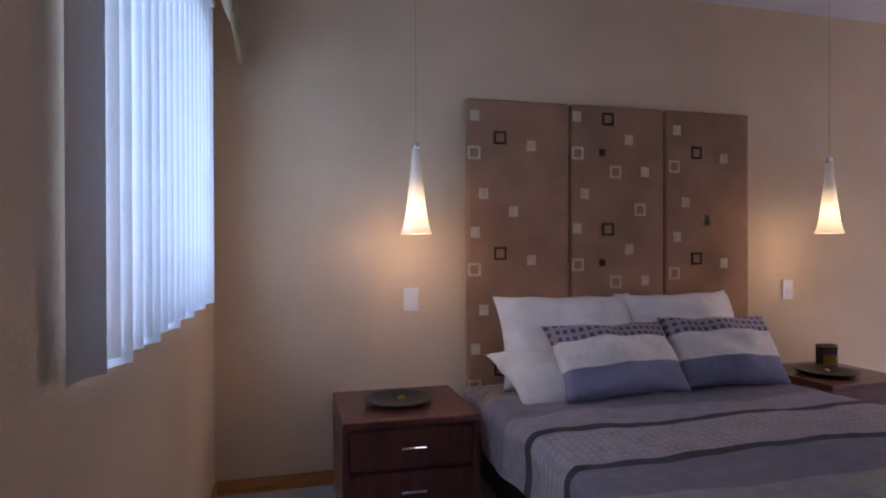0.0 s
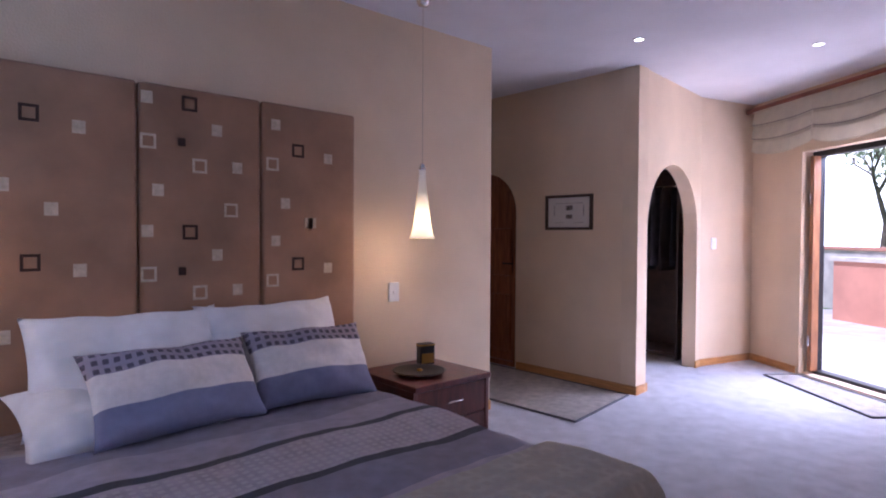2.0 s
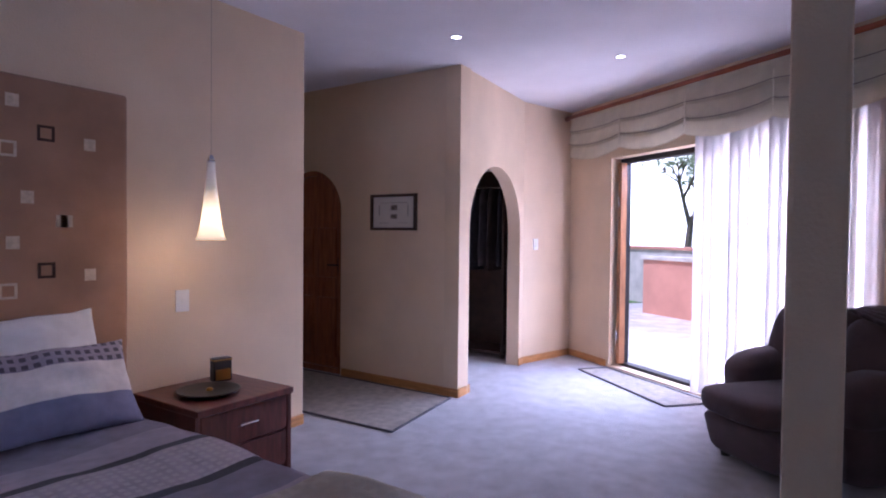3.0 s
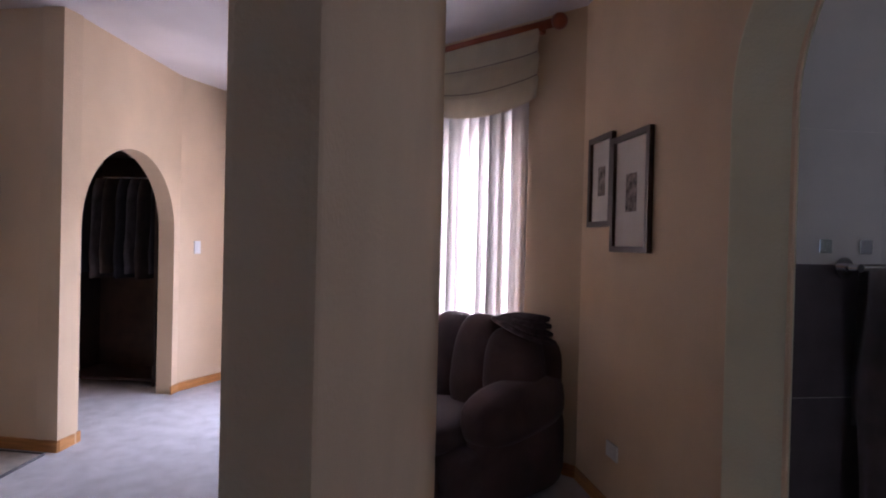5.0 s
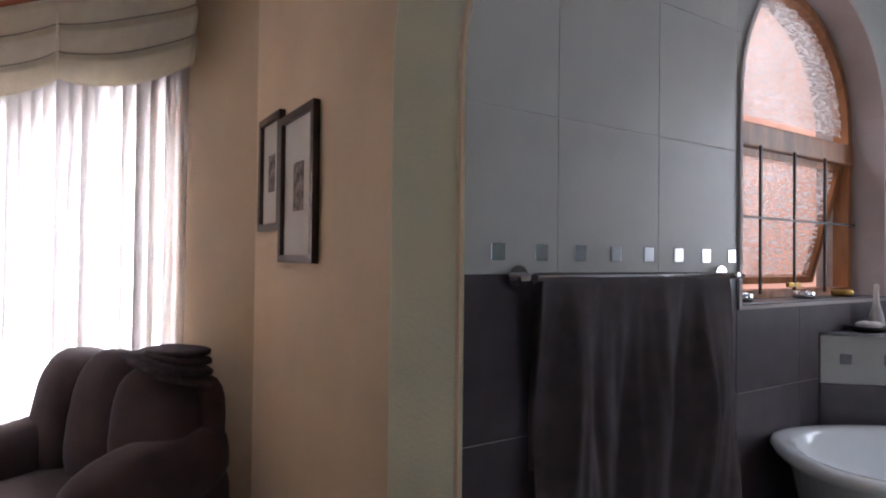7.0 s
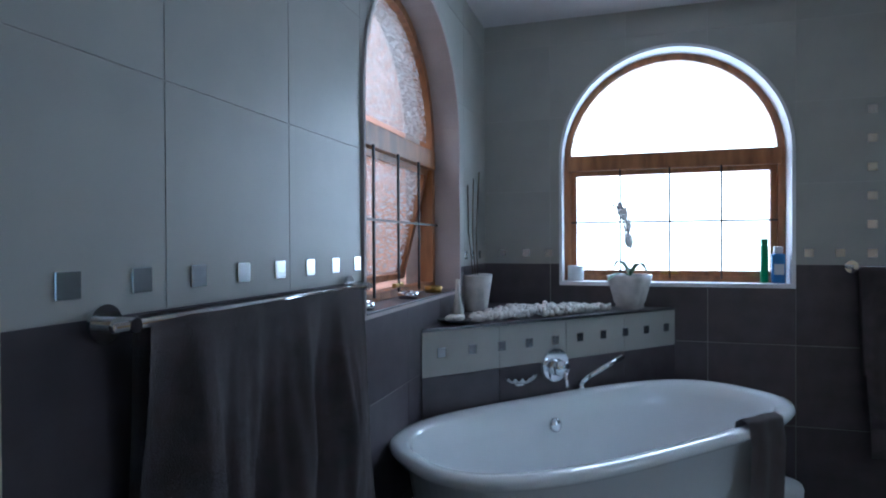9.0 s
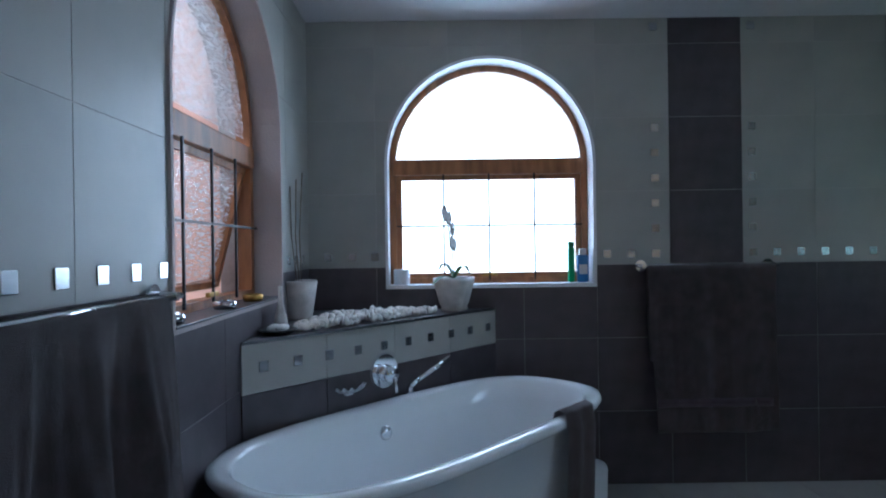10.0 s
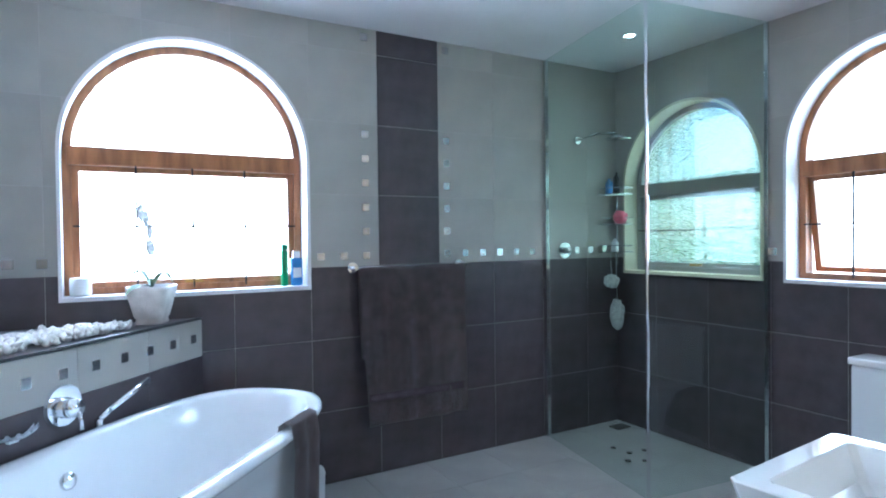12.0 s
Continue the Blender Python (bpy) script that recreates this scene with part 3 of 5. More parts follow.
def arched_window(name, m, o, gl, zbar, tilt, label, bars=3, wood=None, tall=0, lining=None):
    wood = wood or WOOD_WIN
    w = thing(name, m, label, "window", kind="structure")
    part("window_frame", ring(B(), profile(o, 0.0), profile(o, 0.045), 0.13, 0.20), wood, w)
    part("transom", bx(B(), o[0] + 0.025, 0.115, zbar - 0.05, o[1] - 0.025, 0.198, zbar + 0.05, 0.008), wood, w)
    p = part("pane", pane([(s, max(z, zbar)) for s, z in profile(o, 0.05)][1:-1], 0.16), gl, w)
    p.visible_shadow = False
    sash = part("sash", ring(B(), rect(o[0] + 0.042, o[1] - 0.042, -(zbar - 0.049 - o[2] - 0.042), 0.004), rect(o[0] + 0.080, o[1] - 0.080, -(zbar - 0.049 - o[2] - 0.075), -0.030), 0, 0.045), wood, w)
    sash.matrix_basis = pose(0, 0.15, zbar - 0.049, tilt)
    zl = -(zbar - 0.049 - o[2] - 0.072)
    p = part("pane", pane(rect(o[0] + 0.077, o[1] - 0.077, zl, -0.027), 0.02), gl, sash)
    p.visible_shadow = False
    # burglar bars behind the sash
    for k in range(bars):
        s = o[0] + 0.06 + (o[1] - o[0] - 0.12) * (k + 1) / (bars + 1)
        part("bar", bx(B(), s - 0.005, 0.10, o[2] + 0.03, s + 0.005, 0.11, zbar - 0.045), DARK, w)
    for k in range(tall):
        s = o[0] + (o[1] - o[0]) * (k + 1) / (tall + 1)
        part("bar", bx(B(), s - 0.006, 0.225, o[2] + 0.03, s + 0.006, 0.237, arch_top(o, s) - 0.02), DARK, w)
    zm = (o[2] + zbar) / 2
    part("bar", bx(B(), o[0] + 0.05, 0.098, zm - 0.005, o[1] - 0.05, 0.108, zm + 0.005), DARK, w)
    part("handle", bx(B(), (o[0] + o[1]) / 2 - 0.05, 0.10, o[2] + 0.055, (o[0] + o[1]) / 2 + 0.05, 0.118, o[2] + 0.075, 0.004), BRASS, w)
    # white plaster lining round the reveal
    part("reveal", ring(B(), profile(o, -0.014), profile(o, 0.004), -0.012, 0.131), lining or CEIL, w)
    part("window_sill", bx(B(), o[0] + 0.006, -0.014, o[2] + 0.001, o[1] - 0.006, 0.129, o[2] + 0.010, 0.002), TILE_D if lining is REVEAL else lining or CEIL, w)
    return w


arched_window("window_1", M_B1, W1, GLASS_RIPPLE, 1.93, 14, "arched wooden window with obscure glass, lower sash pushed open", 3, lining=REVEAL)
arched_window("window_2", M_B2, W2, GLASS, 1.985, 0, "arched wooden window with bright clear panes", 3)
arched_window("window_3", M_B3, W3, GLASS, 1.93, 9, "arched wooden window with its lower sash slightly open", 3)
arched_window("window_4", M_B3, W4, GLASS_DIM, 1.89, 0, "arched obscure-glass window inside the shower, barred outside", 0, WIN_GREY, 8, LINING_DAYLIT)


def slats(m, s0, s1, z0, z1, step, y, label, turn, material):
    """Vertical blind: a head rail and hanging cloth slats."""
    t = thing("vertical_blind", m, label, "blind")
    part("head_rail", bx(B(), s0, y - 0.02, z1, s1, y + 0.02, z1 + 0.04, 0.004), WHITE_P, t)
    n = int((s1 - s0) / step)
    bm = sheet(B(), lambda a, b: ((a - 0.5) * step * 1.22, 0.012 * math.sin(math.pi * a), b * (z1 - z0)), 5, 6, 0.0015)
    me = None
    for k in range(n):
        if me is None:
            sl = part("slat", bm, material, t, smooth=True)
            me = sl.data
        else:
            sl = new("slat", me)
            sl.parent = t
        sl.matrix_basis = pose(s0 + (k + 0.5) * step, y, z0 + 0.015 * math.sin(k * 2.1), 0, 0, turn)
    return t


slats(M_E, 1.95, 3.49, 0.04, 2.32, 0.089, -0.06, "off-white vertical cloth blind glowing with daylight", 26, BLIND)
slats(M_W, 3.61, 5.24, 1.06, 2.30, 0.089, -0.055, "pale vertical cloth blind glowing blue with daylight", -16, BLIND_SHEER)


def roman_valance(m, s0, s1, ztop, zbot, y, label):
    t = thing("roman_valance", m, label, "valance")
    n = 4
    def cloth(a, b):
        s = s0 + a * (s1 - s0)
        sag = 0.07 * abs(math.sin(math.pi * a * n)) ** 0.7 * (1 - b)
        fold = 0.022 * (1 - (b * 3 % 1.0)) + 0.004 * math.sin(40 * a + 5 * b)
        return (s, y - fold - 0.01, zbot + b * (ztop - zbot) - sag + 0.0)
    part("cloth", sheet(B(), cloth, 72, 27, 0.006), VALANCE, t, smooth=True)
    for k in (1, 2):
        z = zbot + k * (ztop - zbot) / 3
        part("fold_seam", sheet(B(), lambda a, b: (s0 + a * (s1 - s0), y - 0.0375 - 0.004 * math.sin(40 * a + 5 * k / 3), z - 0.07 * abs(math.sin(math.pi * a * n)) ** 0.7 * (1 - k / 3) - 0.004 + 0.008 * b), 72, 1, 0.003), VAL_SEAM, t)
    for k in range(1, n):
        s = s0 + k * (s1 - s0) / n
        part("cord", bx(B(), s - 0.006, y - 0.043, zbot + 0.03, s + 0.006, y - 0.036, ztop - 0.08), VALANCE, t)
    return t


def curtain_rod(m, s0, s1, z, y, label):
    t = thing("curtain_rod", m, label, "curtain rod")
    part("pole", cy(B(), (s0, y, z), (s1, y, z), 0.028, n=18), WOOD_ROD, t, smooth=True)
    for s, d in ((s0, -1), (s1, 1)):
        bm = B()
        bmesh.ops.create_uvsphere(bm, u_segments=16, v_segments=12, radius=0.05, matrix=Matrix.Translation((s + d * 0.05, y, z)))
        part("finial", bm, WOOD_ROD, t, smooth=True)
        part("bracket", bx(B(), s - d * 0.12 - 0.015, y, z - 0.02, s - d * 0.12 + 0.015, -0.002, z + 0.02, 0.004), WOOD_ROD, t)
    return t


roman_valance(M_E, 0.16, 3.58, 2.72, 2.30, -0.10, "cream roman-fold fabric valance above the sliding door")
curtain_rod(M_E, 0.02, 3.66, 2.745, -0.10, "reddish wooden curtain rod with ball finials")
curtain_rod(M_W, 3.5, 5.66, 2.72, -0.13, "reddish wooden curtain rod above the bedroom window")
roman_valance(M_W, 3.45, 5.70, 2.70, 2.22, -0.12, "cream roman-fold fabric valance above the bedroom window")


def sliding_door():
    t = thing("sliding_door", M_E, "dark-framed glass sliding door standing open to the patio", "door", kind="structure")
    s0, s1, z0, z1 = DOORS[:4]
    part("door_frame", ring(B(), rect(s0, s1, z0, z1), rect(s0 + 0.05, s1 - 0.05, z0 + 0.03, z1 - 0.05), 0.12, 0.22), DARK, t)
    for a, b, y in ((1.98, 2.76, 0.13), (2.70, 3.28, 0.18)):
        leaf = part("door_leaf", ring(B(), rect(a, b, z0 + 0.03, z1 - 0.05), rect(a + 0.05, b - 0.05, z0 + 0.11, z1 - 0.11), y, y + 0.035), WOOD_WIN, t)
        p = part("pane", pane(rect(a + 0.045, b - 0.045, z0 + 0.1, z1 - 0.1), y + 0.015), GLASS, leaf)
        p.visible_shadow = False
    # narrow folded-back leaf at the jamb with its hinges
    leaf = part("door_leaf", bx(B(), s0 + 0.05, 0.05, z0 + 0.03, s0 + 0.10, 0.125, z1 - 0.05, 0.005), WOOD_WIN, t)
    for z in (0.35, 1.75):
        part("hinge", cy(B(), (s0 + 0.075, 0.035, z - 0.05), (s0 + 0.075, 0.035, z + 0.05), 0.012), CHROME, leaf)


sliding_door()
part("window_frame", ring(B(), rect(3.73, 5.28, 1.08, 2.3), rect(3.79, 5.22, 1.14, 2.24), 0.17, 0.23), WOOD_WIN,
     thing("window_5", M_W, "wooden bedroom window behind a vertical blind", "window", kind="structure"))


# ---- bedroom things ----
def hall_door():
    t = thing("door_1", M_F, "arched red-stained panelled wooden door, closed", "door", kind="structure")
    o = DOOR_HALL
    part("door_frame", ring(B(), profile(o, 0.0), profile(o, 0.05), 0.02, 0.11), WOOD_DOOR, t)
    part("door_leaf", pane(profile(o, 0.045), 0.07), WOOD_DOOR, t)
    for z0, z1 in ((0.15, 0.75), (0.95, 1.45)):
        for a, b in ((o[0] + 0.12, o[0] + 0.40), (o[0] + 0.46, o[1] - 0.12)):
            part("door_panel", bx(B(), a, 0.055, z0, b, 0.071, z1, 0.012), WOOD_DOOR, t)
    part("handle_plate", bx(B(), o[1] - 0.10, 0.062, 0.98, o[1] - 0.06, 0.071, 1.16, 0.003), DARK, t)
    part("door_handle", tube(B(), [(o[1] - 0.08, 0.07, 1.08), (o[1] - 0.08, 0.02, 1.08), (o[1] - 0.20, 0.02, 1.08)], 0.009), DARK, t)


hall_door()


def framed_print(m, w, h, border, mount, label, lines):
    t = thing("framed_picture", m, label, "picture")
    part("frame", ring(B(), rect(-w / 2, w / 2, -h / 2, h / 2), rect(-w / 2 + border, w / 2 - border, -h / 2 + border, h / 2 - border), -0.03, -0.004), FRAME_DARK, t)
    part("mount", bx(B(), -w / 2 + border * 0.9, -0.012, -h / 2 + border * 0.9, w / 2 - border * 0.9, -0.005, h / 2 - border * 0.9), PAPER, t)
    for x0, z0, x1, z1 in lines:
        part("print", bx(B(), x0 * w, -0.0145, z0 * h, x1 * w, -0.011, z1 * h), INK, t)
    return t


framed_print(M_F @ pose(2.6 - 0.16, 0, 1.595), 0.53, 0.33, 0.025, 0.06, "dark-framed certificate-like print with small dark figures", [(-0.06, 0.06, 0.08, 0.20), (-0.06, -0.18, 0.08, -0.06), (-0.3, 0.26, 0.3, 0.27), (-0.3, -0.3, -0.1, -0.29), (0.1, -0.3, 0.3, -0.29), (-0.32, -0.1, -0.31, 0.2), (0.31, -0.1, 0.32, 0.2)])
framed_print(M_P @ pose(6.07 - 5.775, 0, 1.755), 0.31, 0.50, 0.03, 0.05, "tall dark-framed pale print hung on the cream wall", [(-0.14, -0.16, 0.14, 0.16)])
framed_print(M_P @ pose(6.07 - 5.42, 0, 1.665), 0.40, 0.59, 0.03, 0.05, "tall dark-framed pale print hung slightly lower", [(-0.14, -0.16, 0.14, 0.16)])


def wall_switch_plate(m, w, h, label, toggles):
    t = thing("light_switch", m, label, "switch")
    part("plate", bx(B(), -w / 2, -0.012, -h / 2, w / 2, -0.001, h / 2, 0.004), SWITCH, t)
    for k in range(toggles):
        z = (k - (toggles - 1) / 2) * 0.03
        part("rocker", bx(B(), -0.012, -0.018, z - 0.01, 0.012, -0.011, z + 0.01, 0.003), SWITCH, t)
    return t


wall_switch_plate(M_N @ pose(2.49 - 1.2, 0, 0.985), 0.085, 0.13, "white plastic wall switch beside the bed", 1)
wall_switch_plate(M_N @ pose(5.045 - 1.2, 0, 0.985), 0.085, 0.13, "white plastic wall switch beside the bed", 1)
wall_switch_plate(M_S @ pose(0.20, 0, 1.30), 0.075, 0.12, "white double wall switch near the sliding door", 2)
wall_switch_plate(M_P @ pose(0.50, 0, 0.34), 0.13, 0.08, "white plastic wall socket low on the wall", 1)


def pendant(x, y, zb, label):
    t = thing("pendant_lamp", pose(x, y, zb), label, "lamp", "bedside pendants")
    top = H - zb
    part("ceiling_cup", lathe(B(), [(0.0, top - 0.055), (0.03, top - 0.05), (0.045, top - 0.02), (0.048, top), (0.0, top)], 20), CHROME, t, smooth=True)
    part("cord", cy(B(), (0, 0, 0.43), (0, 0, top - 0.05), 0.0016, n=6), CORD, t)
    part("stem", lathe(B(), [(0.0, 0.465), (0.012, 0.46), (0.023, 0.425), (0.0, 0.42)], 16), CHROME, t, smooth=True)
    part("shade", lathe(B(), [(0.021, 0.43), (0.022, 0.38), (0.026, 0.33), (0.033, 0.27), (0.041, 0.20), (0.049, 0.13), (0.058, 0.07), (0.069, 0.025), (0.079, 0.0), (0.074, 0.002), (0.054, 0.07), (0.044, 0.14), (0.028, 0.27), (0.018, 0.42)], 32), LAMP_GLOW, t, "flared frosted glass cone glowing warm", True)
    lamp = new("bulb", bpy.data.lights.new("bulb", "POINT"))
    lamp.data.energy, lamp.data.color, lamp.data.shadow_soft_size = 3.2, (1.0, 0.68, 0.32), 0.04
    lamp.matrix_world = pose(x, y, zb - 0.035)
    return t


pendant(2.454, -0.33, 1.344, "white glass cone pendant, lit warm, above the nightstand")
pendant(4.974, -0.388, 1.351, "white glass cone pendant, lit warm, above the nightstand")


def nightstand(x0, x1, label):
    t = thing("nightstand", pose((x0 + x1) / 2, -0.02, 0), label, "nightstand", "nightstands")
    w, d, h = x1 - x0, 0.58, 0.5
    part("top", bx(B(), -w / 2, -d - 0.02, h - 0.035, w / 2, 0, h, 0.006), WOOD_RED, t)
    part("body", bx(B(), -w / 2 + 0.03, -d + 0.02, 0.05, w / 2 - 0.03, -0.01, h - 0.035), WOOD_RED, t)
    for s in (-1, 1):
        part("side_panel", bx(B(), s * (w / 2 - 0.015) - 0.015, -d, 0.0, s * (w / 2 - 0.015) + 0.015, -0.005, h - 0.035, 0.004), WOOD_RED, t)
    for z in (0.07, 0.27):
        dr = part("drawer_front", bx(B(), -w / 2 + 0.035, -d + 0.002, z, w / 2 - 0.035, -d + 0.022, z + 0.185, 0.004), WOOD_RED, t)
        part("handle", tube(B(), [(-0.06, -d, z + 0.09), (-0.055, -d - 0.022, z + 0.098), (0.0, -d - 0.028, z + 0.101), (0.055, -d - 0.022, z + 0.098), (0.06, -d, z + 0.09)], 0.006), CHROME, dr, "chrome bow handle")
    return t


nightstand(2.06, 2.70, "dark red wooden two-drawer nightstand by the bed")
nightstand(4.74, 5.36, "dark red wooden two-drawer nightstand by the bed")


def plate(x, y, label):
    t = single("serving_plate", lathe(B(), [(0.0, 0.004), (0.11, 0.0), (0.165, 0.022), (0.17, 0.026), (0.162, 0.026), (0.11, 0.010), (0.0, 0.010)], 36), BLACK, pose(x, y, 0.501), label, "plate", True)
    k = single("ornament", lathe(B(), [(0.0, 0.0), (0.018, 0.0), (0.02, 0.008), (0.008, 0.016), (0, 0.017)], 14), BRASS, pose(x + 0.02, y + 0.02, 0.512), "small brass ornament lying in the black plate", "ornament", True)


plate(2.36, -0.32, "round black glazed plate on the nightstand")
plate(4.98, -0.36, "round black glazed plate on the nightstand")
clock = thing("candle_box", pose(5.20, -0.16, 0.5, 0, 0, -12), "black and gold box-shaped ornament on the nightstand", "ornament")
part("body", bx(B(), -0.055, -0.03, 0, 0.055, 0.03, 0.14, 0.006), BLACK, clock)
part("gold_face", bx(B(), -0.045, -0.034, 0.01, 0.045, -0.029, 0.075, 0.003), BRASS, clock)
part("gold_band", bx(B(), -0.056, -0.032, 0.125, 0.056, 0.031, 0.135), BRASS, clock)


def headboard():
    t = thing("headboard", pose(0, 0, 0), "tall three-panel padded suede headboard with embroidered squares", "headboard")
    xs = (2.80, 3.44, 4.075, 4.70)
    # (kind, offset from the panel's edge, height) of one repeat of the embroidery: C cream, R cream outline, D dark outline, S small dark
    repeat = (
        (("D", 0.20, 1.24), ("C", 0.39, 1.20), ("R", 0.045, 1.15), ("C", 0.10, 0.92), ("C", 0.28, 0.82), ("C", 0.05, 1.36)),
        (("D", 0.245, 1.38), ("C", 0.385, 1.26), ("S", 0.205, 1.18), ("R", 0.045, 1.17), ("R", 0.295, 1.065), ("C", 0.495, 1.07), ("C", 0.09, 0.93), ("R", 0.46, 0.84), ("C", 0.04, 1.385)),
        (("D", 0.225, 1.20), ("C", 0.425, 1.17), ("R", 0.065, 1.11), ("C", 0.145, 0.89), ("C", 0.315, 0.78), ("C", 0.085, 1.335), ("C", 0.295, 1.44)),
    )
    looks = {"C": (0.030, 0.0, HEAD_LIGHT, "cream stitched square"), "R": (0.037, 0.68, HEAD_LIGHT, "cream stitched square outline"),
             "D": (0.038, 0.66, HEAD_DARK, "dark brown stitched square outline"), "S": (0.020, 0.0, HEAD_DARK, "small dark brown stitched square")}
    for k in range(3):
        a, b = xs[k] + 0.004, xs[k + 1] - 0.004
        p = part("panel", bx(B(), a, -0.06, 0.42, b, -0.004, 2.12, 0.022, seg=3), HEAD, t, smooth=True)
        for kind, dx, z0 in repeat[k]:
            h, hole, material, label = looks[kind]
            for z in (z0 - 0.66, z0, z0 + 0.66):
                if not 0.47 < z < 2.085:
                    continue
                x = xs[k] + dx
                outer = rect(x - h, x + h, z - h, z + h)
                if hole:
                    bm = ring(B(), outer, rect(x - h * hole, x + h * hole, z - h * hole, z + h * hole), -0.0635, -0.059)
                else:
                    bm = bx(B(), x - h * 0.9, -0.0635, z - h, x + h * 0.9, -0.059, z + h)
                part("patch", bm, material, p, label)
    return t


headboard()

BX0, BX1, BY0, BY1, BZ = 2.80, 4.50, -2.15, -0.08, 0.52


def bed():
    t = thing("bed", pose(0, 0, 0), "double bed made up with a striped grey and lilac quilt", "bed")
    part("base", bx(B(), BX0 + 0.03, BY0 + 0.03, 0.04, BX1 - 0.03, BY1 - 0.01, 0.28, 0.01), BLACK, t)
    for x in (BX0 + 0.12, BX1 - 0.12):
        for y in (BY0 + 0.12, BY1 - 0.12):
            part("leg", cy(B(), (x, y, 0), (x, y, 0.05), 0.03), BLACK, t)
    part("mattress", bx(B(), BX0 + 0.01, BY0 + 0.02, 0.28, BX1 - 0.01, BY1, BZ - 0.03, 0.04), LINEN, t)
    return t


def drape(x0, x1, y0, y1, z, drop, r, wob, seed, thick=0.012):
    """Cloth lying on the bed with rounded, hanging sides."""
    def side(v, lo, hi):
        # v in metres beyond the edges folds down
        if v < lo:
            d = lo - v
            return (lo - min(d, r) * 0.6 - 0.012 * (d > 0), -min(d * d / (2 * r), 9) if d < r else -(d - r / 2))
        if v > hi:
            d = v - hi
            return (hi + min(d, r) * 0.6 + 0.012 * (d > 0), -min(d * d / (2 * r), 9) if d < r else -(d - r / 2))
        return v, 0.0
    def fn(a, b):
        X = x0 - drop + a * (x1 - x0 + 2 * drop)
        Y = y0 - drop + b * (y1 - y0 + drop)
        x, zx = side(X, x0, x1)
        y, zy = side(Y, y0, y1 + 9)
        wav = noise.noise((X * 2.2 + seed, Y * 2.6, seed)) * wob + noise.noise((X * 7 + seed, Y * 6, seed)) * wob * 0.35
        out = noise.noise((Y * 5, seed, X * 5)) * 0.02 if zx or zy else 0
        return (x + (out if zx else 0), y + (out if zy else 0), max(0.06, z + zx + zy + wav))
    return sheet(B(), fn, 90, 90, thick)


bed()
single("quilt", drape(BX0 + 0.02, BX1 - 0.02, BY0 + 0.02, -0.42, BZ + 0.005, 0.30, 0.09, 0.028, 1.7), QUILT, Matrix(), "striped grey, lilac and charcoal quilt, gently rumpled, over the bed", "quilt", True)
single("fitted_sheet", drape(BX0 + 0.03, BX1 - 0.03, -0.6, -0.085, BZ - 0.018, 0.16, 0.07, 0.012, 4.2, 0.006), mat("sheet_print", (0.50, 0.42, 0.40), 0.95, vary=0.15, scale=30, fine=300), Matrix(), "pale patterned under-sheet at the head of the bed", "sheet", True)
single("bed_throw", drape(3.62, BX1 + 0.005, BY0 + 0.01, -1.73, BZ + 0.028, 0.24, 0.09, 0.022, 1.9), THROW_BED, Matrix(), "folded cream quilted throw across the foot of the bed", "throw", True)


def pillow_mesh(w, h, t, seed, n=30, crease=1.0):
    """A stuffed cloth case: full in the middle, thin seams, drawn-in sides and pointed corners."""
    def fn(side):
        def f(a, b):
            x, y = 2 * a - 1, 2 * b - 1
            e = max(0.0, (1 - x * x) * (1 - y * y)) ** 0.42
            px = x * w / 2 * (1 - 0.075 * (1 - y * y) * abs(x) ** 3)
            py = y * h / 2 * (1 - 0.10 * (1 - x * x) * abs(y) ** 3) + 0.012 * noise.noise((x * 2, seed, 5)) * abs(y)
            edge = 1 - max(x * x, y * y)
            wr = noise.noise((x * 2.2 + seed, y * 2.0, seed)) * 0.045 * e
            wr += crease * abs(noise.noise((x * 4.5 + y * 2 + seed, y * 3 - x, side))) * -0.030 * e * (1.2 - edge)
            wr += noise.noise((x * 11 + seed, y * 9, side)) * 0.007 * e * crease
            return (px, py, side * (t / 2 * e + wr) - 0.03 * y * y * crease * 0.5)
        return f
    bm = B()
    sheet(bm, fn(1), n, n)
    sheet(bm, fn(-1), n, n)
    bmesh.ops.remove_doubles(bm, verts=bm.verts, dist=0.0008)
    return bm


for x, y, z, tilt, lean, w, h, th, label in ((3.36, -0.21, 0.76, 66, -4, 0.84, 0.54, 0.25, "plump white linen pillow propped on the headboard"),
                                            (4.10, -0.21, 0.77, 66, 5, 0.84, 0.52, 0.25, "plump white linen pillow propped on the headboard"),
                                            (3.30, -0.36, 0.61, 20, 4, 0.82, 0.52, 0.20, "white linen pillow lying under the others")):
    single("pillow", pillow_mesh(w, h, th, x), LINEN, pose(x, y, z, tilt, 0, lean), label, "pillow", True, "white pillows")
for x, y, z, tilt, rz, label in ((3.48, -0.50, 0.70, 52, 4, "striped grey, cream and blue scatter cushion leaning on the pillows"),
                                 (4.16, -0.47, 0.70, 55, -5, "striped grey, cream and blue scatter cushion leaning on the pillows")):
    single("scatter_cushion", pillow_mesh(0.74 if x < 4 else 0.66, 0.43, 0.19, x + 3, crease=0.45), CUSHION, pose(x, y, z, tilt, 0, rz), label, "cushion", True, "scatter cushions")


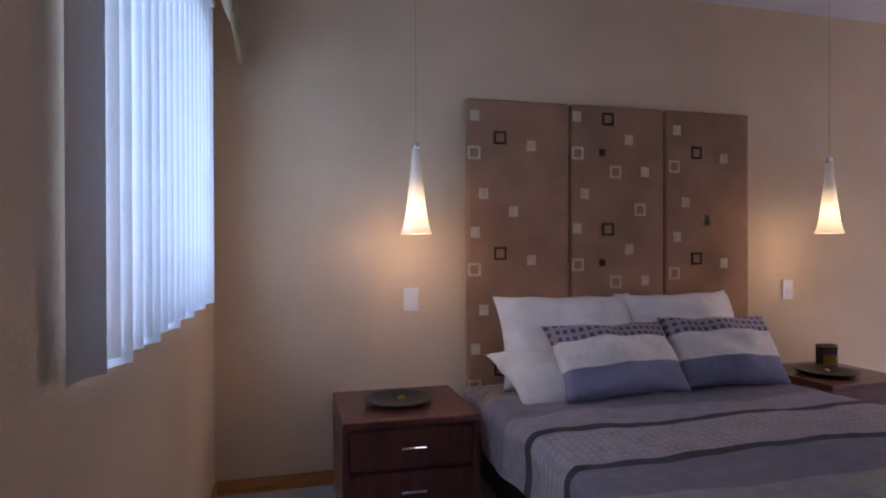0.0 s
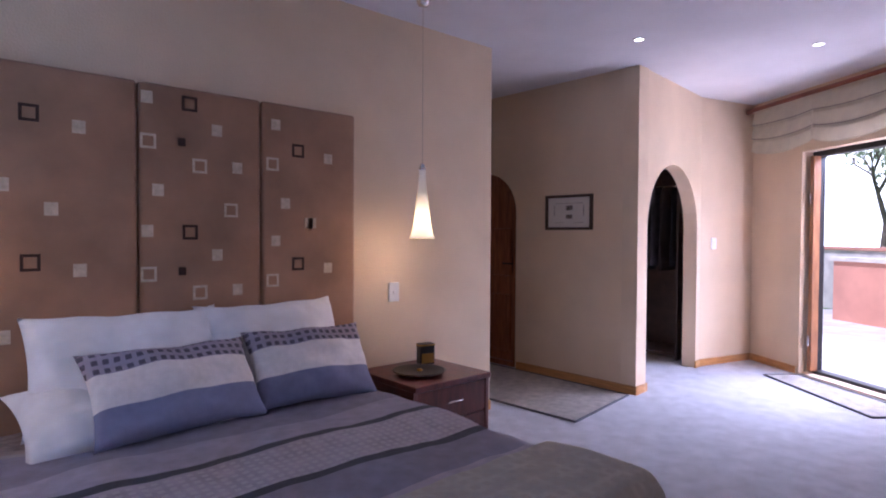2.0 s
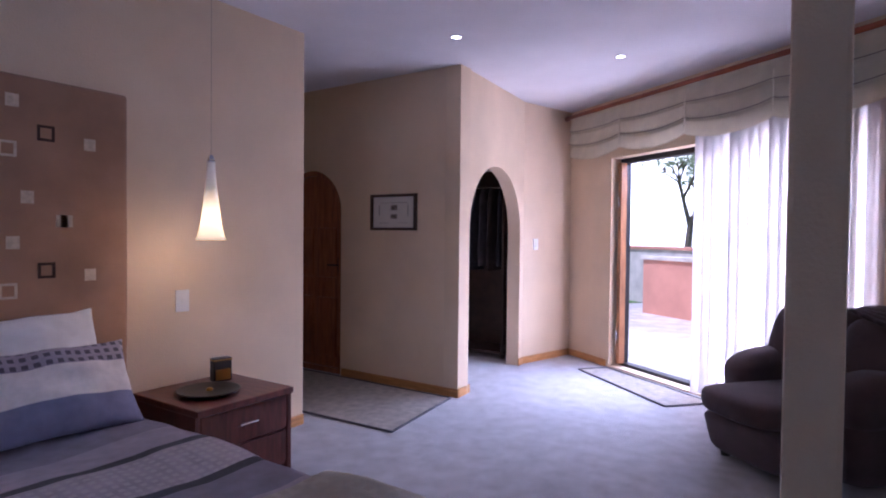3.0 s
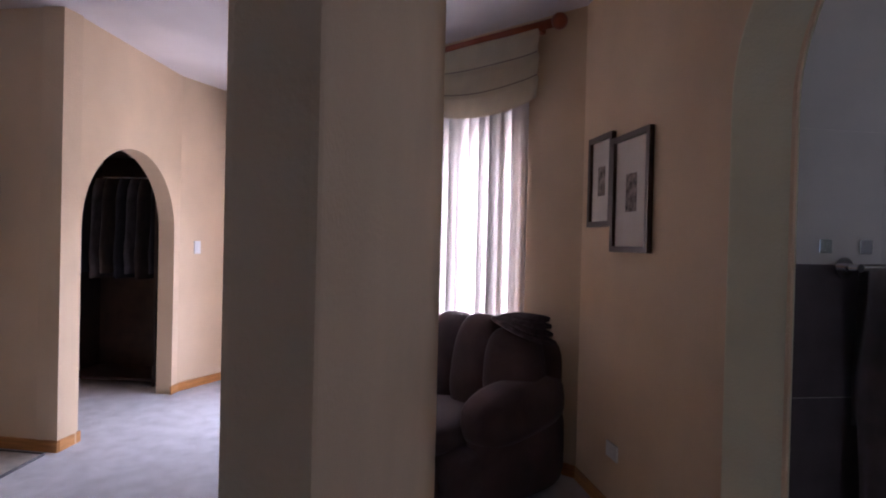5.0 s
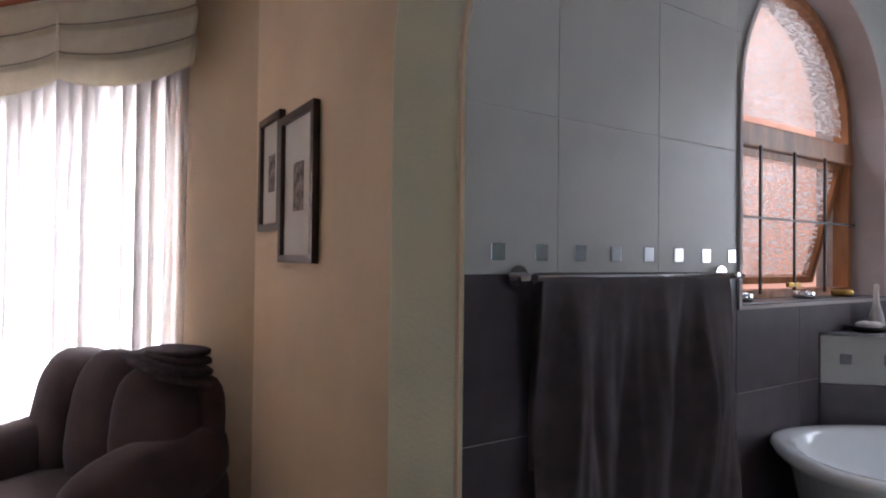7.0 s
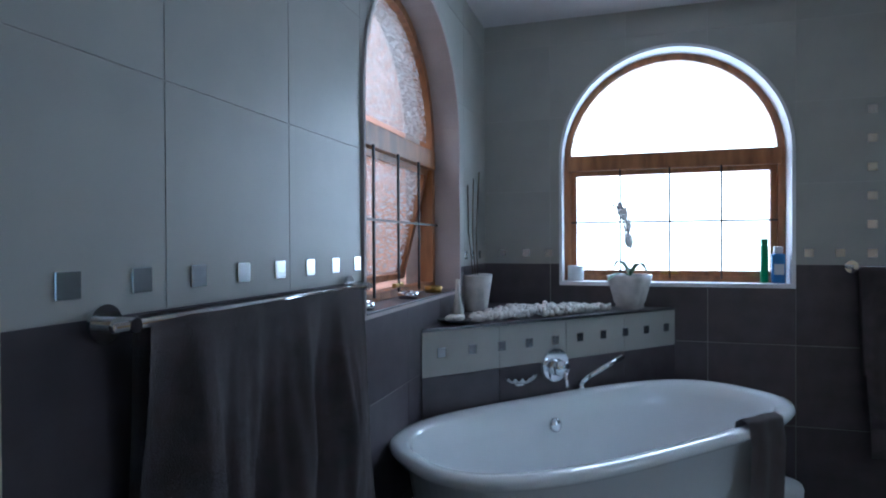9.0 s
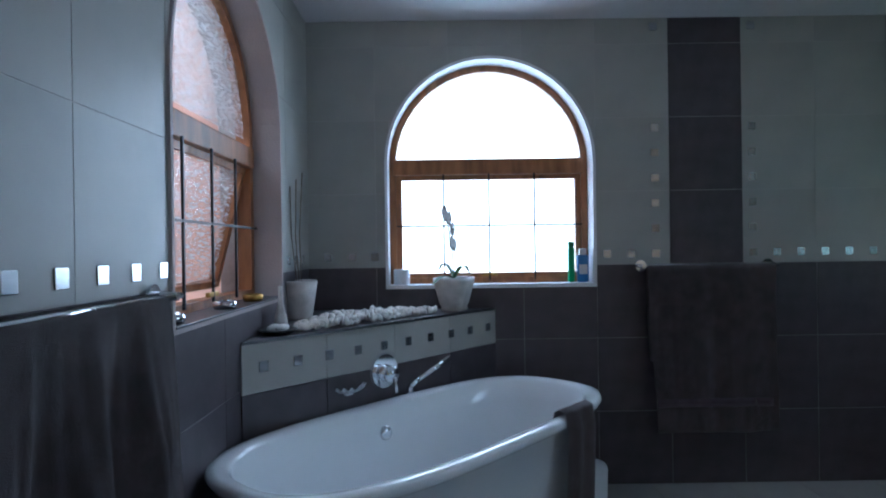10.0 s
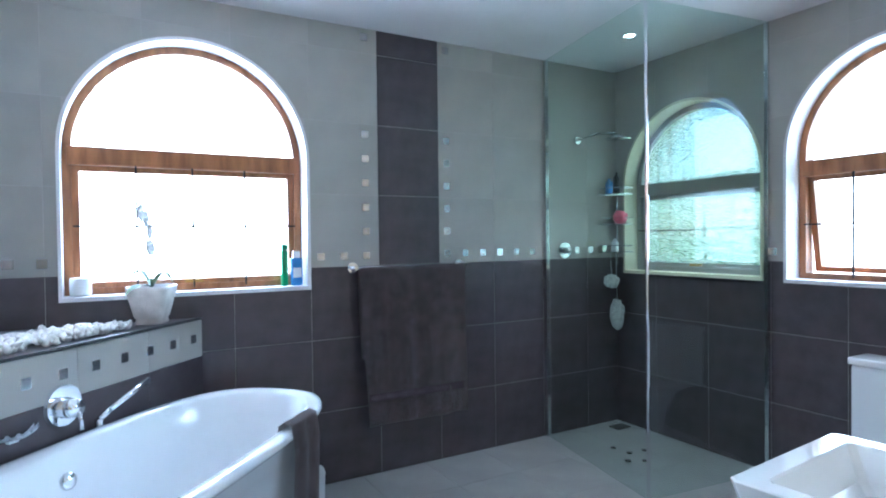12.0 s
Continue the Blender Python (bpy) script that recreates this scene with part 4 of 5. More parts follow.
def rug(name, pts, label):
    bm = B()
    c = [Vector((*p, 0)) for p in pts]
    def f(a, b):
        return (c[0].lerp(c[1], a)).lerp(c[3].lerp(c[2], a), b) + Vector((0, 0, 0.010 + 0.003 * noise.noise((a * 6, b * 6, 1))))
    t = thing(name, Matrix(), label, "rug")
    part("rug_field", sheet(B(), f, 12, 12, -0.008), RUG, t)
    for p, q in zip(c, c[1:] + c[:1]):
        d = (q - p).normalized() * 0.0
        part("binding", cy(B(), (*p.xy, 0.009), (*q.xy, 0.009), 0.009, n=8), RUG_EDGE, t)
    return t


rug("runner_rug", [(6.10, 2.4), (7.18, 2.4), (7.18, -0.52), (6.22, -0.66)], "flat pale runner rug with dark bound edges in the passage")
rug("door_mat", [ww(8.0, 4.0), ww(8.32, 3.95), ww(8.30, 2.55), ww(7.85, 2.62)], "thin pale mat inside the sliding door")


def downlight(m, z, label, watts=14):
    t = thing("downlight", m, label, "downlight", "ceiling downlights")
    part("trim_ring", lathe(B(), [(0.045, z - 0.001), (0.046, z - 0.008), (0.036, z - 0.010), (0.033, z - 0.002)], 28), CHROME, t, smooth=True)
    part("lamp_face", lathe(B(), [(0.034, z - 0.004), (0.0, z - 0.005)], 24), SPOT_GLOW, t)
    lamp = new("downlight_bulb", bpy.data.lights.new("downlight_bulb", "SPOT"))
    lamp.data.energy, lamp.data.spot_size, lamp.data.spot_blend, lamp.data.color, lamp.data.shadow_soft_size = watts, radians(75), 0.8, (1, 0.93, 0.84), 0.03
    lamp.matrix_world = m @ pose(0, 0, z - 0.02)
    return t


downlight(pose(6.64, -0.89, 0), H, "small round lit ceiling downlight")
downlight(pose(7.73, -1.75, 0), H, "small round lit ceiling downlight")
downlight(BATH @ pose(0.71, -8.34, 0), HB, "small round lit ceiling downlight over the shower", 24)


def cushion(bm, cx, cy_, cz, rx, ry, rz, e=0.55, m=None, n=28):
    """A stuffed rounded block: a super-ellipsoid about its centre."""
    def power(v, p):
        return math.copysign(abs(v) ** p, v)
    rows = []
    for i in range(1, n // 2):
        f = -math.pi / 2 + math.pi * i / (n // 2)
        rows.append([bm.verts.new((rx * power(math.cos(f), e) * power(math.cos(a), e), ry * power(math.cos(f), e) * power(math.sin(a), e), rz * power(math.sin(f), e))) for a in (2 * math.pi * k / n for k in range(n))])
    for p, q in zip(rows, rows[1:]):
        for k in range(n):
            bm.faces.new((p[k], p[(k + 1) % n], q[(k + 1) % n], q[k]))
    ends = [bm.verts.new((0, 0, -rz)), bm.verts.new((0, 0, rz))]
    for k in range(n):
        bm.faces.new((ends[0], rows[0][(k + 1) % n], rows[0][k]))
        bm.faces.new((ends[1], rows[-1][k], rows[-1][(k + 1) % n]))
    vs = [v for row in rows for v in row] + ends
    for v in vs:
        v.co *= 1 + 0.035 * noise.noise(v.co * 5 + Vector((cx * 7, cy_ * 5, cz)))
    bmesh.ops.transform(bm, matrix=Matrix.Translation((cx, cy_, cz)) @ (m or Matrix()), verts=vs)
    return bm


def armchair():
    t = thing("armchair", pose(7.10, -2.93, 0, 0, 0, 50), "plump dark brown suede armchair standing by the blinds", "armchair")
    part("base", cushion(B(), 0, -0.30, 0.20, 0.44, 0.40, 0.15, 0.3), SOFA, t, smooth=True)
    part("front_panel", cushion(B(), 0, 0.18, 0.19, 0.30, 0.09, 0.13, 0.35, pose(0, 0, 0, -14)), SOFA, t, smooth=True)
    part("seat", cushion(B(), 0, -0.05, 0.385, 0.31, 0.42, 0.085, 0.45), SOFA, t, smooth=True)
    for s in (-1, 1):
        bm = cushion(B(), s * 0.37, -0.36, 0.50, 0.135, 0.36, 0.155, 0.62, pose(0, 0, 0, -7))
        cushion(bm, s * 0.375, -0.38, 0.26, 0.10, 0.34, 0.24, 0.4)
        part("arm", bm, SOFA, t, smooth=True)
    part("back_frame", cushion(B(), 0, -0.61, 0.46, 0.46, 0.08, 0.42, 0.35, pose(0, 0, 0, 4)), SOFA, t, smooth=True)
    for x, top, turn in ((-0.27, 0.62, 14), (0.0, 0.66, 0), (0.27, 0.65, -12)):
        part("back_cushion", cushion(B(), x, -0.48, top, 0.175, 0.17, 0.31, 0.68, pose(0, 0, 0, 10, turn * 0.5, turn)), SOFA, t, smooth=True)
    for x in (-0.34, 0.34):
        for y in (-0.56, 0.14):
            part("foot", cy(B(), (x * (0.7 if y > 0 else 1), y, 0), (x * (0.7 if y > 0 else 1), y, 0.08), 0.028, 0.034), BLACK, t)
    return t


CHM = armchair().matrix_world.copy()


def blanket():
    """A folded knitted blanket over the top of the chair's back, its layers fanned."""
    t = thing("blanket", CHM, "dark ribbed knitted blanket folded over the armchair back", "blanket")
    for k in range(4):
        m = pose(0, 0, 0, 16 - 5 * k, -14 + 4 * k, 6 * k - 8)
        part("fold", cushion(B(), -0.29 + 0.012 * k, -0.50 - 0.022 * k, 0.905 + 0.022 * k, 0.165 - 0.012 * k, 0.165 - 0.014 * k, 0.020, 0.55, m), SOFA_THROW, t, smooth=True)



blanket()

# ---- closet ----
WARD = pose(9.38, 0.85, 0, 0, 0, -86)


def wardrobe():
    t = thing("wardrobe", WARD, "dark open wardrobe with shelves and a hanging rail", "wardrobe")
    for x in (-0.9, 0.0, 0.9):
        part("side_panel", bx(B(), x - 0.012, -0.55, 0, x + 0.012, 0, 2.2), FRAME_DARK, t)
    for z in (0.05, 2.18):
        part("shelf", bx(B(), -0.888, -0.55, z, -0.012, 0, z + 0.022), FRAME_DARK, t)
        part("shelf", bx(B(), 0.012, -0.55, z, 0.888, 0, z + 0.022), FRAME_DARK, t)
    for z in (0.5, 0.95, 1.4, 1.8):
        part("shelf", bx(B(), -0.888, -0.55, z, -0.012, 0, z + 0.022), FRAME_DARK, t)
    part("back_panel", bx(B(), -0.888, -0.02, 0.02, 0.888, -0.002, 2.18), FRAME_DARK, t)
    part("rail", cy(B(), (0.012, -0.28, 1.95), (0.888, -0.28, 1.95), 0.014), CHROME, t)
    return t


wardrobe()
for k in range(7):
    x = 0.10 + k * 0.115
    w = 0.20 + 0.02 * (k % 3)
    bm = sheet(B(), lambda a, b: ((0.035 + 0.02 * math.sin(9 * b)) * math.cos(2 * math.pi * a), w * (0.55 + 0.45 * b ** 0.4 * (1 if b < 0.9 else 0.75)) * math.sin(2 * math.pi * a), -b * (0.9 + 0.05 * (k % 2))), 20, 10)
    single("hanging_garment", bm, CLOTHES[k % 3], WARD @ pose(x, -0.28, 1.935), "dark garment hanging in the wardrobe", "garment", True, "hanging garments")
for k, (x, z, c) in enumerate(((-0.65, 0.523, 1), (-0.3, 0.523, 0), (-0.62, 0.973, 2), (-0.25, 0.973, 1), (-0.5, 1.423, 0))):
    bm = B()
    for j in range(3):
        bx(bm, -0.13 + 0.01 * j, -0.17, j * 0.055, 0.13, 0.17 - 0.01 * j, j * 0.055 + 0.052, 0.02, seg=3)
    single("folded_clothes", bm, CLOTHES[c], WARD @ pose(x, -0.28, z), "small pile of folded dark clothes on a shelf", "clothes", True, "folded clothes")


# ---- bathroom things ----
def shelf_unit():
    m, length = line(bw(4.47, -7.80), bw(3.33, -9.05))
    t = thing("corner_ledge", m, "tiled corner ledge behind the bath with a band of metal squares", "ledge")
    bm = B()
    pts = [(0.0, 0.0), (length, 0.0), (length * 0.5, length * 0.5)]
    local = m.inverted()
    corner = local @ (BATH @ Vector((4.47, -9.05, 0)))
    pts[2] = (corner.x, corner.y)
    lo, hi = [bm.verts.new((*p, 0.0)) for p in pts], [bm.verts.new((*p, 1.085)) for p in pts]
    bm.faces.new(hi)
    bm.faces.new(lo[::-1])
    for k in range(3):
        j = (k + 1) % 3
        bm.faces.new((lo[k], lo[j], hi[j], hi[k]))
    part("core", bm, GROUT, t)
    bm = B()
    lo, hi = [bm.verts.new((p[0], p[1], 1.087)) for p in pts], [bm.verts.new((p[0], p[1], 1.098)) for p in pts]
    lo[0].co.y = hi[0].co.y = lo[1].co.y = hi[1].co.y = -0.012
    bm.faces.new(hi)
    bm.faces.new(lo[::-1])
    for k in range(3):
        j = (k + 1) % 3
        bm.faces.new((lo[k], lo[j], hi[j], hi[k]))
    part("top_tile", bm, TILE_D, t)
    part("trim", bx(B(), 0, -0.015, 1.087, length, -0.0125, 1.101), INSET, t)
    n = 4
    for k in range(n):
        a, b = k * length / n + 0.0015, (k + 1) * length / n - 0.0015
        part("tile", bx(B(), a, -0.009, 0.885, b, -0.001, 1.084, 0.001, seg=1), TILE_L, t)
        part("tile", bx(B(), a, -0.009, 0.435, b, -0.001, 0.881, 0.001, seg=1), TILE_D, t)
        part("tile", bx(B(), a, -0.009, 0.0, b, -0.001, 0.431, 0.001, seg=1), TILE_D, t)
    for k in range(10):
        s = 0.10 + k * (length - 0.18) / 9
        part("metal_square", bx(B(), s - 0.023, -0.013, 0.965, s + 0.023, -0.008, 1.011, 0.002, seg=1), INSET, t)
    return t, m, length


ledge, M_L, L_L = shelf_unit()

BATH_M = BATH @ pose(3.665, -7.99, 0, 0, 0, 47.2)


def bathtub():
    t = thing("bathtub", BATH_M, "white oval freestanding bathtub with a rolled rim", "bathtub")
    L, W, HR = 1.98, 0.87, 0.73

    def outline(a, grow, z, k=1.0):
        # stadium-like super-ellipse
        c, s = math.cos(a), math.sin(a)
        e = 0.62
        return ((L / 2 + grow) * k * math.copysign(abs(c) ** e, c), (W / 2 + grow) * k * math.copysign(abs(s) ** (e + 0.12), s), z)
    bm = B()
    rings = [(-0.10, 0.02, 0.86), (-0.07, 0.10, 0.88), (-0.03, 0.40, 0.93), (-0.02, HR - 0.06, 0.97), (0.0, HR - 0.045, 1.0), (0.012, HR - 0.02, 1.0), (0.004, HR - 0.004, 1.0), (-0.02, HR, 1.0), (-0.05, HR - 0.003, 1.0), (-0.068, HR - 0.02, 1.0), (-0.085, HR - 0.12, 0.99), (-0.12, 0.34, 0.94), (-0.17, 0.20, 0.88), (-0.26, 0.165, 0.75), (-0.40, 0.16, 0.3)]
    n = 72
    vr = [[bm.verts.new(outline(2 * math.pi * i / n, g, z, k)) for i in range(n)] for g, z, k in rings]
    for a, b in zip(vr, vr[1:]):
        for i in range(n):
            bm.faces.new((a[i], a[(i + 1) % n], b[(i + 1) % n], b[i]))
    bm.faces.new(vr[-1])
    bm.faces.new(vr[0][::-1])
    part("tub", bm, CERAMIC, t, smooth=True)
    part("plinth", lathe(B(), [(0.0, 0.0), (0.3, 0.0), (0.3, 0.05), (0.0, 0.05)], 30), CERAMIC, t)
    o = part("overflow", lathe(B(), [(0.0, 0.02), (0.02, 0.02), (0.032, 0.012), (0.035, 0.0), (0.0, 0.0)], 24), CHROME, t, "round chrome overflow knob", True)
    o.matrix_basis = pose(0.02, -0.338, 0.60, -80, 0, 0)
    return t


bathtub()


def wall_mixer():
    t = thing("bath_mixer", M_L @ pose(0.765, -0.009, 0.862), "round chrome wall mixer above the bath", "tap")
    d = part("rose_plate", cy(B(), (0, 0, 0), (0, -0.014, 0), 0.088, 0.083, n=40), CHROME, t, smooth=False)
    part("body", cy(B(), (0, -0.01, -0.01), (0, -0.075, -0.01), 0.044, 0.036, n=28), CHROME, t, smooth=True)
    part("lever", tube(B(), [(0.0, -0.06, -0.01), (0.01, -0.075, -0.03), (0.015, -0.08, -0.10)], 0.008), CHROME, t, smooth=True)
    s = thing("bath_spout", M_L @ pose(0.92, -0.04, 0.705), "slim chrome hand shower lying at the bath edge", "hand shower")
    part("holder", cy(B(), (0, 0, 0.0), (0, 0, 0.055), 0.018, n=16), CHROME, s, smooth=True)
    part("wand", tube(B(), [(0, 0, 0.055), (0.05, -0.01, 0.085), (0.27, -0.03, 0.165)], 0.014), CHROME, s, smooth=True)
    h = thing("soap_dish", M_L @ pose(0.535, -0.06, 0.80), "white shell-shaped soap dish on the ledge wall", "soap dish")

    def shell(a, b):
        g = math.pi * (0.02 + 0.96 * a)
        q = 0.02 + b * 0.058 * (1 + 0.07 * math.cos(16 * g))
        return (q * 1.15 * math.cos(g), 0.045 - q * math.sin(g), 0.03 * b * b + 0.008 * b * math.cos(16 * g))
    part("dish", sheet(B(), shell, 64, 8, 0.020), CERAMIC, h, smooth=True)
    part("bracket", bx(B(), -0.02, 0.03, -0.014, 0.02, 0.051, 0.004, 0.003), CERAMIC, h)


wall_mixer()


def pebbles():
    rnd = random.Random(9)
    bm = B()
    c = M_L.inverted() @ (BATH @ Vector((4.47, -9.05, 0)))
    for k in range(620):
        a, b = rnd.uniform(0.20, 0.76), rnd.uniform(0.02, 0.5)
        s, y = a * L_L, 0.05 + b * c.y * 0.62
        if abs(a - 0.5) > 0.42 - b * 0.6:
            continue
        r = rnd.uniform(0.009, 0.021)
        bmesh.ops.create_icosphere(bm, subdivisions=1, radius=r, matrix=pose(s, y, 1.098 + r * 0.6 + rnd.uniform(0, 0.030) * (1 - abs(2 * a - 1)), rnd.uniform(0, 90), rnd.uniform(0, 90), rnd.uniform(0, 360)) @ Matrix.Diagonal((1.3, 1, 0.7, 1)))
    single("pebbles", bm, PEBBLE, M_L, "heap of white pebbles on the corner ledge", "pebbles", True, kind="stuff")


pebbles()


def pot(m, square, label, plant):
    t = thing("plant_pot", m, label, "plant pot")
    if square:
        bm = B()
        prof = [(0.065, 0.0), (0.062, 0.02), (0.07, 0.03), (0.095, 0.12), (0.10, 0.135), (0.10, 0.15), (0.088, 0.15), (0.085, 0.13)]
        rings = [[bm.verts.new((r * math.copysign(abs(math.cos(a)) ** 0.45, math.cos(a)), r * 0.8 * math.copysign(abs(math.sin(a)) ** 0.45, math.sin(a)), z)) for a in (2 * math.pi * (k + 0.5) / 24 for k in range(24))] for r, z in prof]
        for a, b in zip(rings, rings[1:]):
            for k in range(24):
                bm.faces.new((a[k], a[(k + 1) % 24], b[(k + 1) % 24], b[k]))
        bm.faces.new(rings[-1])
        bm.faces.new(rings[0][::-1])
        part("pot", bm, POT, t, smooth=True)
    else:
        part("pot", lathe(B(), [(0.0, 0.0), (0.055, 0.0), (0.06, 0.01), (0.082, 0.15), (0.08, 0.16), (0.074, 0.155), (0.07, 0.13), (0, 0.13)], 28), POT, t, smooth=True)
    if plant == "orchid":
        for k, (az, ln, lift) in enumerate(((20, 0.14, 0.05), (160, 0.15, 0.03), (250, 0.10, 0.08), (80, 0.09, 0.09))):
            def f(a, b):
                r = a * ln
                wd = 0.022 * math.sin(math.pi * min(1, a * 0.92 + 0.08)) * (b - 0.5) * 2
                return (r, wd, 0.145 + lift * math.sin(2.2 * a) - 0.05 * a * a)
            lf = part("leaf", sheet(B(), f, 10, 4, 0.003), LEAF, t, smooth=True)
            lf.matrix_basis = pose(0, 0, 0, 0, 0, az)
        stem = part("flower_stem", tube(B(), [(0, 0, 0.14), (-0.02, 0.0, 0.26), (-0.04, 0.01, 0.38), (-0.09, 0.02, 0.45), (-0.15, 0.02, 0.46)], 0.003, 6), LEAF, t)
        for x, z in ((-0.02, 0.30), (-0.04, 0.37), (-0.08, 0.42), (-0.05, 0.31), (-0.13, 0.44)):
            bm = B()
            for q in range(5):
                bmesh.ops.create_icosphere(bm, subdivisions=1, radius=0.018, matrix=pose(x + 0.018 * math.cos(q * 1.257), -0.01, z + 0.018 * math.sin(q * 1.257)) @ Matrix.Diagonal((1, 0.3, 1, 1)))
            part("flower", bm, BLIND, stem, "white orchid flower", True)
    if plant == "sticks":
        for k in range(3):
            part("stick", tube(B(), [(0.01 * k, 0, 0.12), (0.02 * k - 0.02, 0.01, 0.35), (0.03 * k - 0.03, 0.0, 0.55 + 0.03 * k)], 0.0025, 6), BARK, t)
    return t


pot(M_L @ pose(0.5 * L_L - 0.22, 0.52, 1.099) @ Matrix.Scale(1.3, 4), False, "tapered pale ceramic pot with thin dry twigs on the ledge", "sticks")
pot(M_L @ pose(L_L - 0.24, 0.115, 1.099, 0, 0, 20) @ Matrix.Scale(1.3, 4), True, "square white footed flowerpot with an orchid on the ledge", "orchid")
d = thing("soap_tray", M_L @ pose(0.24, 0.10, 1.099), "small dark dish holding pale shells on the ledge", "dish")
part("dish", lathe(B(), [(0.0, 0.0), (0.06, 0.0), (0.085, 0.02), (0.08, 0.022), (0.055, 0.006), (0, 0.006)], 24), BLACK, d, smooth=True)
for k in range(4):
    bm = B()
    bmesh.ops.create_icosphere(bm, subdivisions=2, radius=0.024, matrix=pose(0.025 * math.cos(k * 1.6), 0.025 * math.sin(k * 1.6), 0.026) @ Matrix.Diagonal((1.3, 0.9, 0.7, 1)))
    part("shell", bm, PEBBLE, d, smooth=True)
single("soap_pump", lathe(B(), [(0.0, 0.0), (0.035, 0.0), (0.03, 0.05), (0.012, 0.12), (0.01, 0.20), (0.0, 0.205)], 20), POT, M_L @ pose(0.33, 0.22, 1.099), "slim tapered ceramic bottle on the ledge", "bottle", True)

# window-sill things
W2S = lambda u, y, z: M_B2 @ pose(4.47 - u, y, z)
single("candle_jar", lathe(B(), [(0.0, 0.0), (0.048, 0.0), (0.05, 0.01), (0.05, 0.09), (0.045, 0.095), (0.0, 0.095)], 24), WHITE_P, W2S(3.90, 0.06, 1.246), "small white ceramic jar on the window sill", "jar", True)
b1 = thing("shampoo_bottle", W2S(2.84, 0.06, 1.246), "slim green plastic bottle on the window sill", "bottle")
part("body", bx(B(), -0.02, -0.02, 0, 0.02, 0.02, 0.22, 0.012), GREEN_P, b1, smooth=True)
part("cap", bx(B(), -0.018, -0.018, 0.22, 0.018, 0.018, 0.255, 0.006), GREEN_P, b1)
b2 = thing("shampoo_bottle", W2S(2.77, 0.05, 1.246), "blue and white plastic bottle on the window sill", "bottle")
part("body", bx(B(), -0.035, -0.02, 0, 0.035, 0.02, 0.17, 0.014), BLUE_P, b2, smooth=True)
part("label", bx(B(), -0.025, -0.0225, 0.05, 0.025, -0.0195, 0.11), WHITE_P, b2)
part("cap", bx(B(), -0.022, -0.016, 0.17, 0.022, 0.016, 0.21, 0.006), WHITE_P, b2)
for k, (s, c) in enumerate(((1.33, CHROME), (1.80, CHROME), (2.15, BRASS))):
    single("tealight_holder", lathe(B(), [(0.0, 0.0), (0.04, 0.0), (0.045, 0.012), (0.045, 0.03), (0.04, 0.032), (0.036, 0.015), (0.0, 0.012)], 24), c, M_B1 @ pose(s, 0.04, 1.241), "small round metal tealight holder on the window sill", "candle holder", True, "tealight holders")


# towels on their rails
def towel_on_rail(m, s0, s1, z, front, back, rail_a, rail_b, label, seed, fold=1.0):
    r = thing("towel_rail", m, "chrome towel rail on round wall brackets", "towel rail", "towel rails")
    part("rail", cy(B(), (rail_a, -0.075, z), (rail_b, -0.075, z), 0.009, n=14), CHROME, r, smooth=True)
    for s in (rail_a + 0.04, rail_b - 0.04):
        bm = cy(B(), (s, -0.012, z), (s, -0.02, z), 0.034, n=24)
        cy(bm, (s, -0.012, z), (s, -0.085, z), 0.013, n=14)
        part("bracket", bm, CHROME, r, smooth=False)

    def f(a, b):
        length = front + back
        d = b * length - back
        s = s0 + a * (s1 - s0)
        hang = abs(d)
        pleat = math.sin(a * 17 + seed + 2.6 * noise.noise((a * 3, seed, hang * 0.8))) + 1.1 * noise.noise((a * 9, seed, hang * 1.2)) + 0.5 * noise.noise((a * 26, seed, hang * 2))
        amp = fold * 0.030 * min(1.0, hang * 2.5)
        y = -0.075 + (-0.022 if d > 0 else 0.020) + (amp * pleat if d > 0 else amp * 0.5 * pleat) - (0.015 * min(1, hang) if d > 0 else 0)
        k = min(1.0, math.sqrt(hang / 0.022))
        zz = z + 0.020 - hang
        y = -0.075 + (y + 0.075) * k
        s += 0.02 * math.sin(3 * hang + seed) * hang + (a - 0.5) * -0.04 * hang
        return (s, min(y, -0.022), zz + 0.012 * noise.noise((a * 5, seed, 2)) * hang)
    single("towel", sheet(B(), f, 90, 50, 0.007), TOWEL, m, label, "towel", True)


towel_on_rail(M_B1, 0.19, 1.03, 1.345, 1.05, 0.55, 0.13, 1.15, "large dark brown bath towel draped over the rail in folds", 1.0, 1.5)
towel_on_rail(M_B2, 2.06, 2.83, 1.345, 1.02, 0.6, 2.00, 2.86, "dark purple-brown towel hanging flat on the rail", 5.0, 0.16)


for m, s0, s1, z, y in ((M_B2, 2.10, 2.79, 0.50, -0.116),):
    single("towel_band", sheet(B(), lambda a, b: (s0 + a * (s1 - s0), y - 0.002 * math.sin(20 * a), z + 0.05 * b), 30, 2, 0.003), mat("towel_hem", (0.17, 0.125, 0.14), 0.9, vary=0.1, scale=30, fine=300), m, "smooth woven hem band across the hanging towel", "towel band", True)


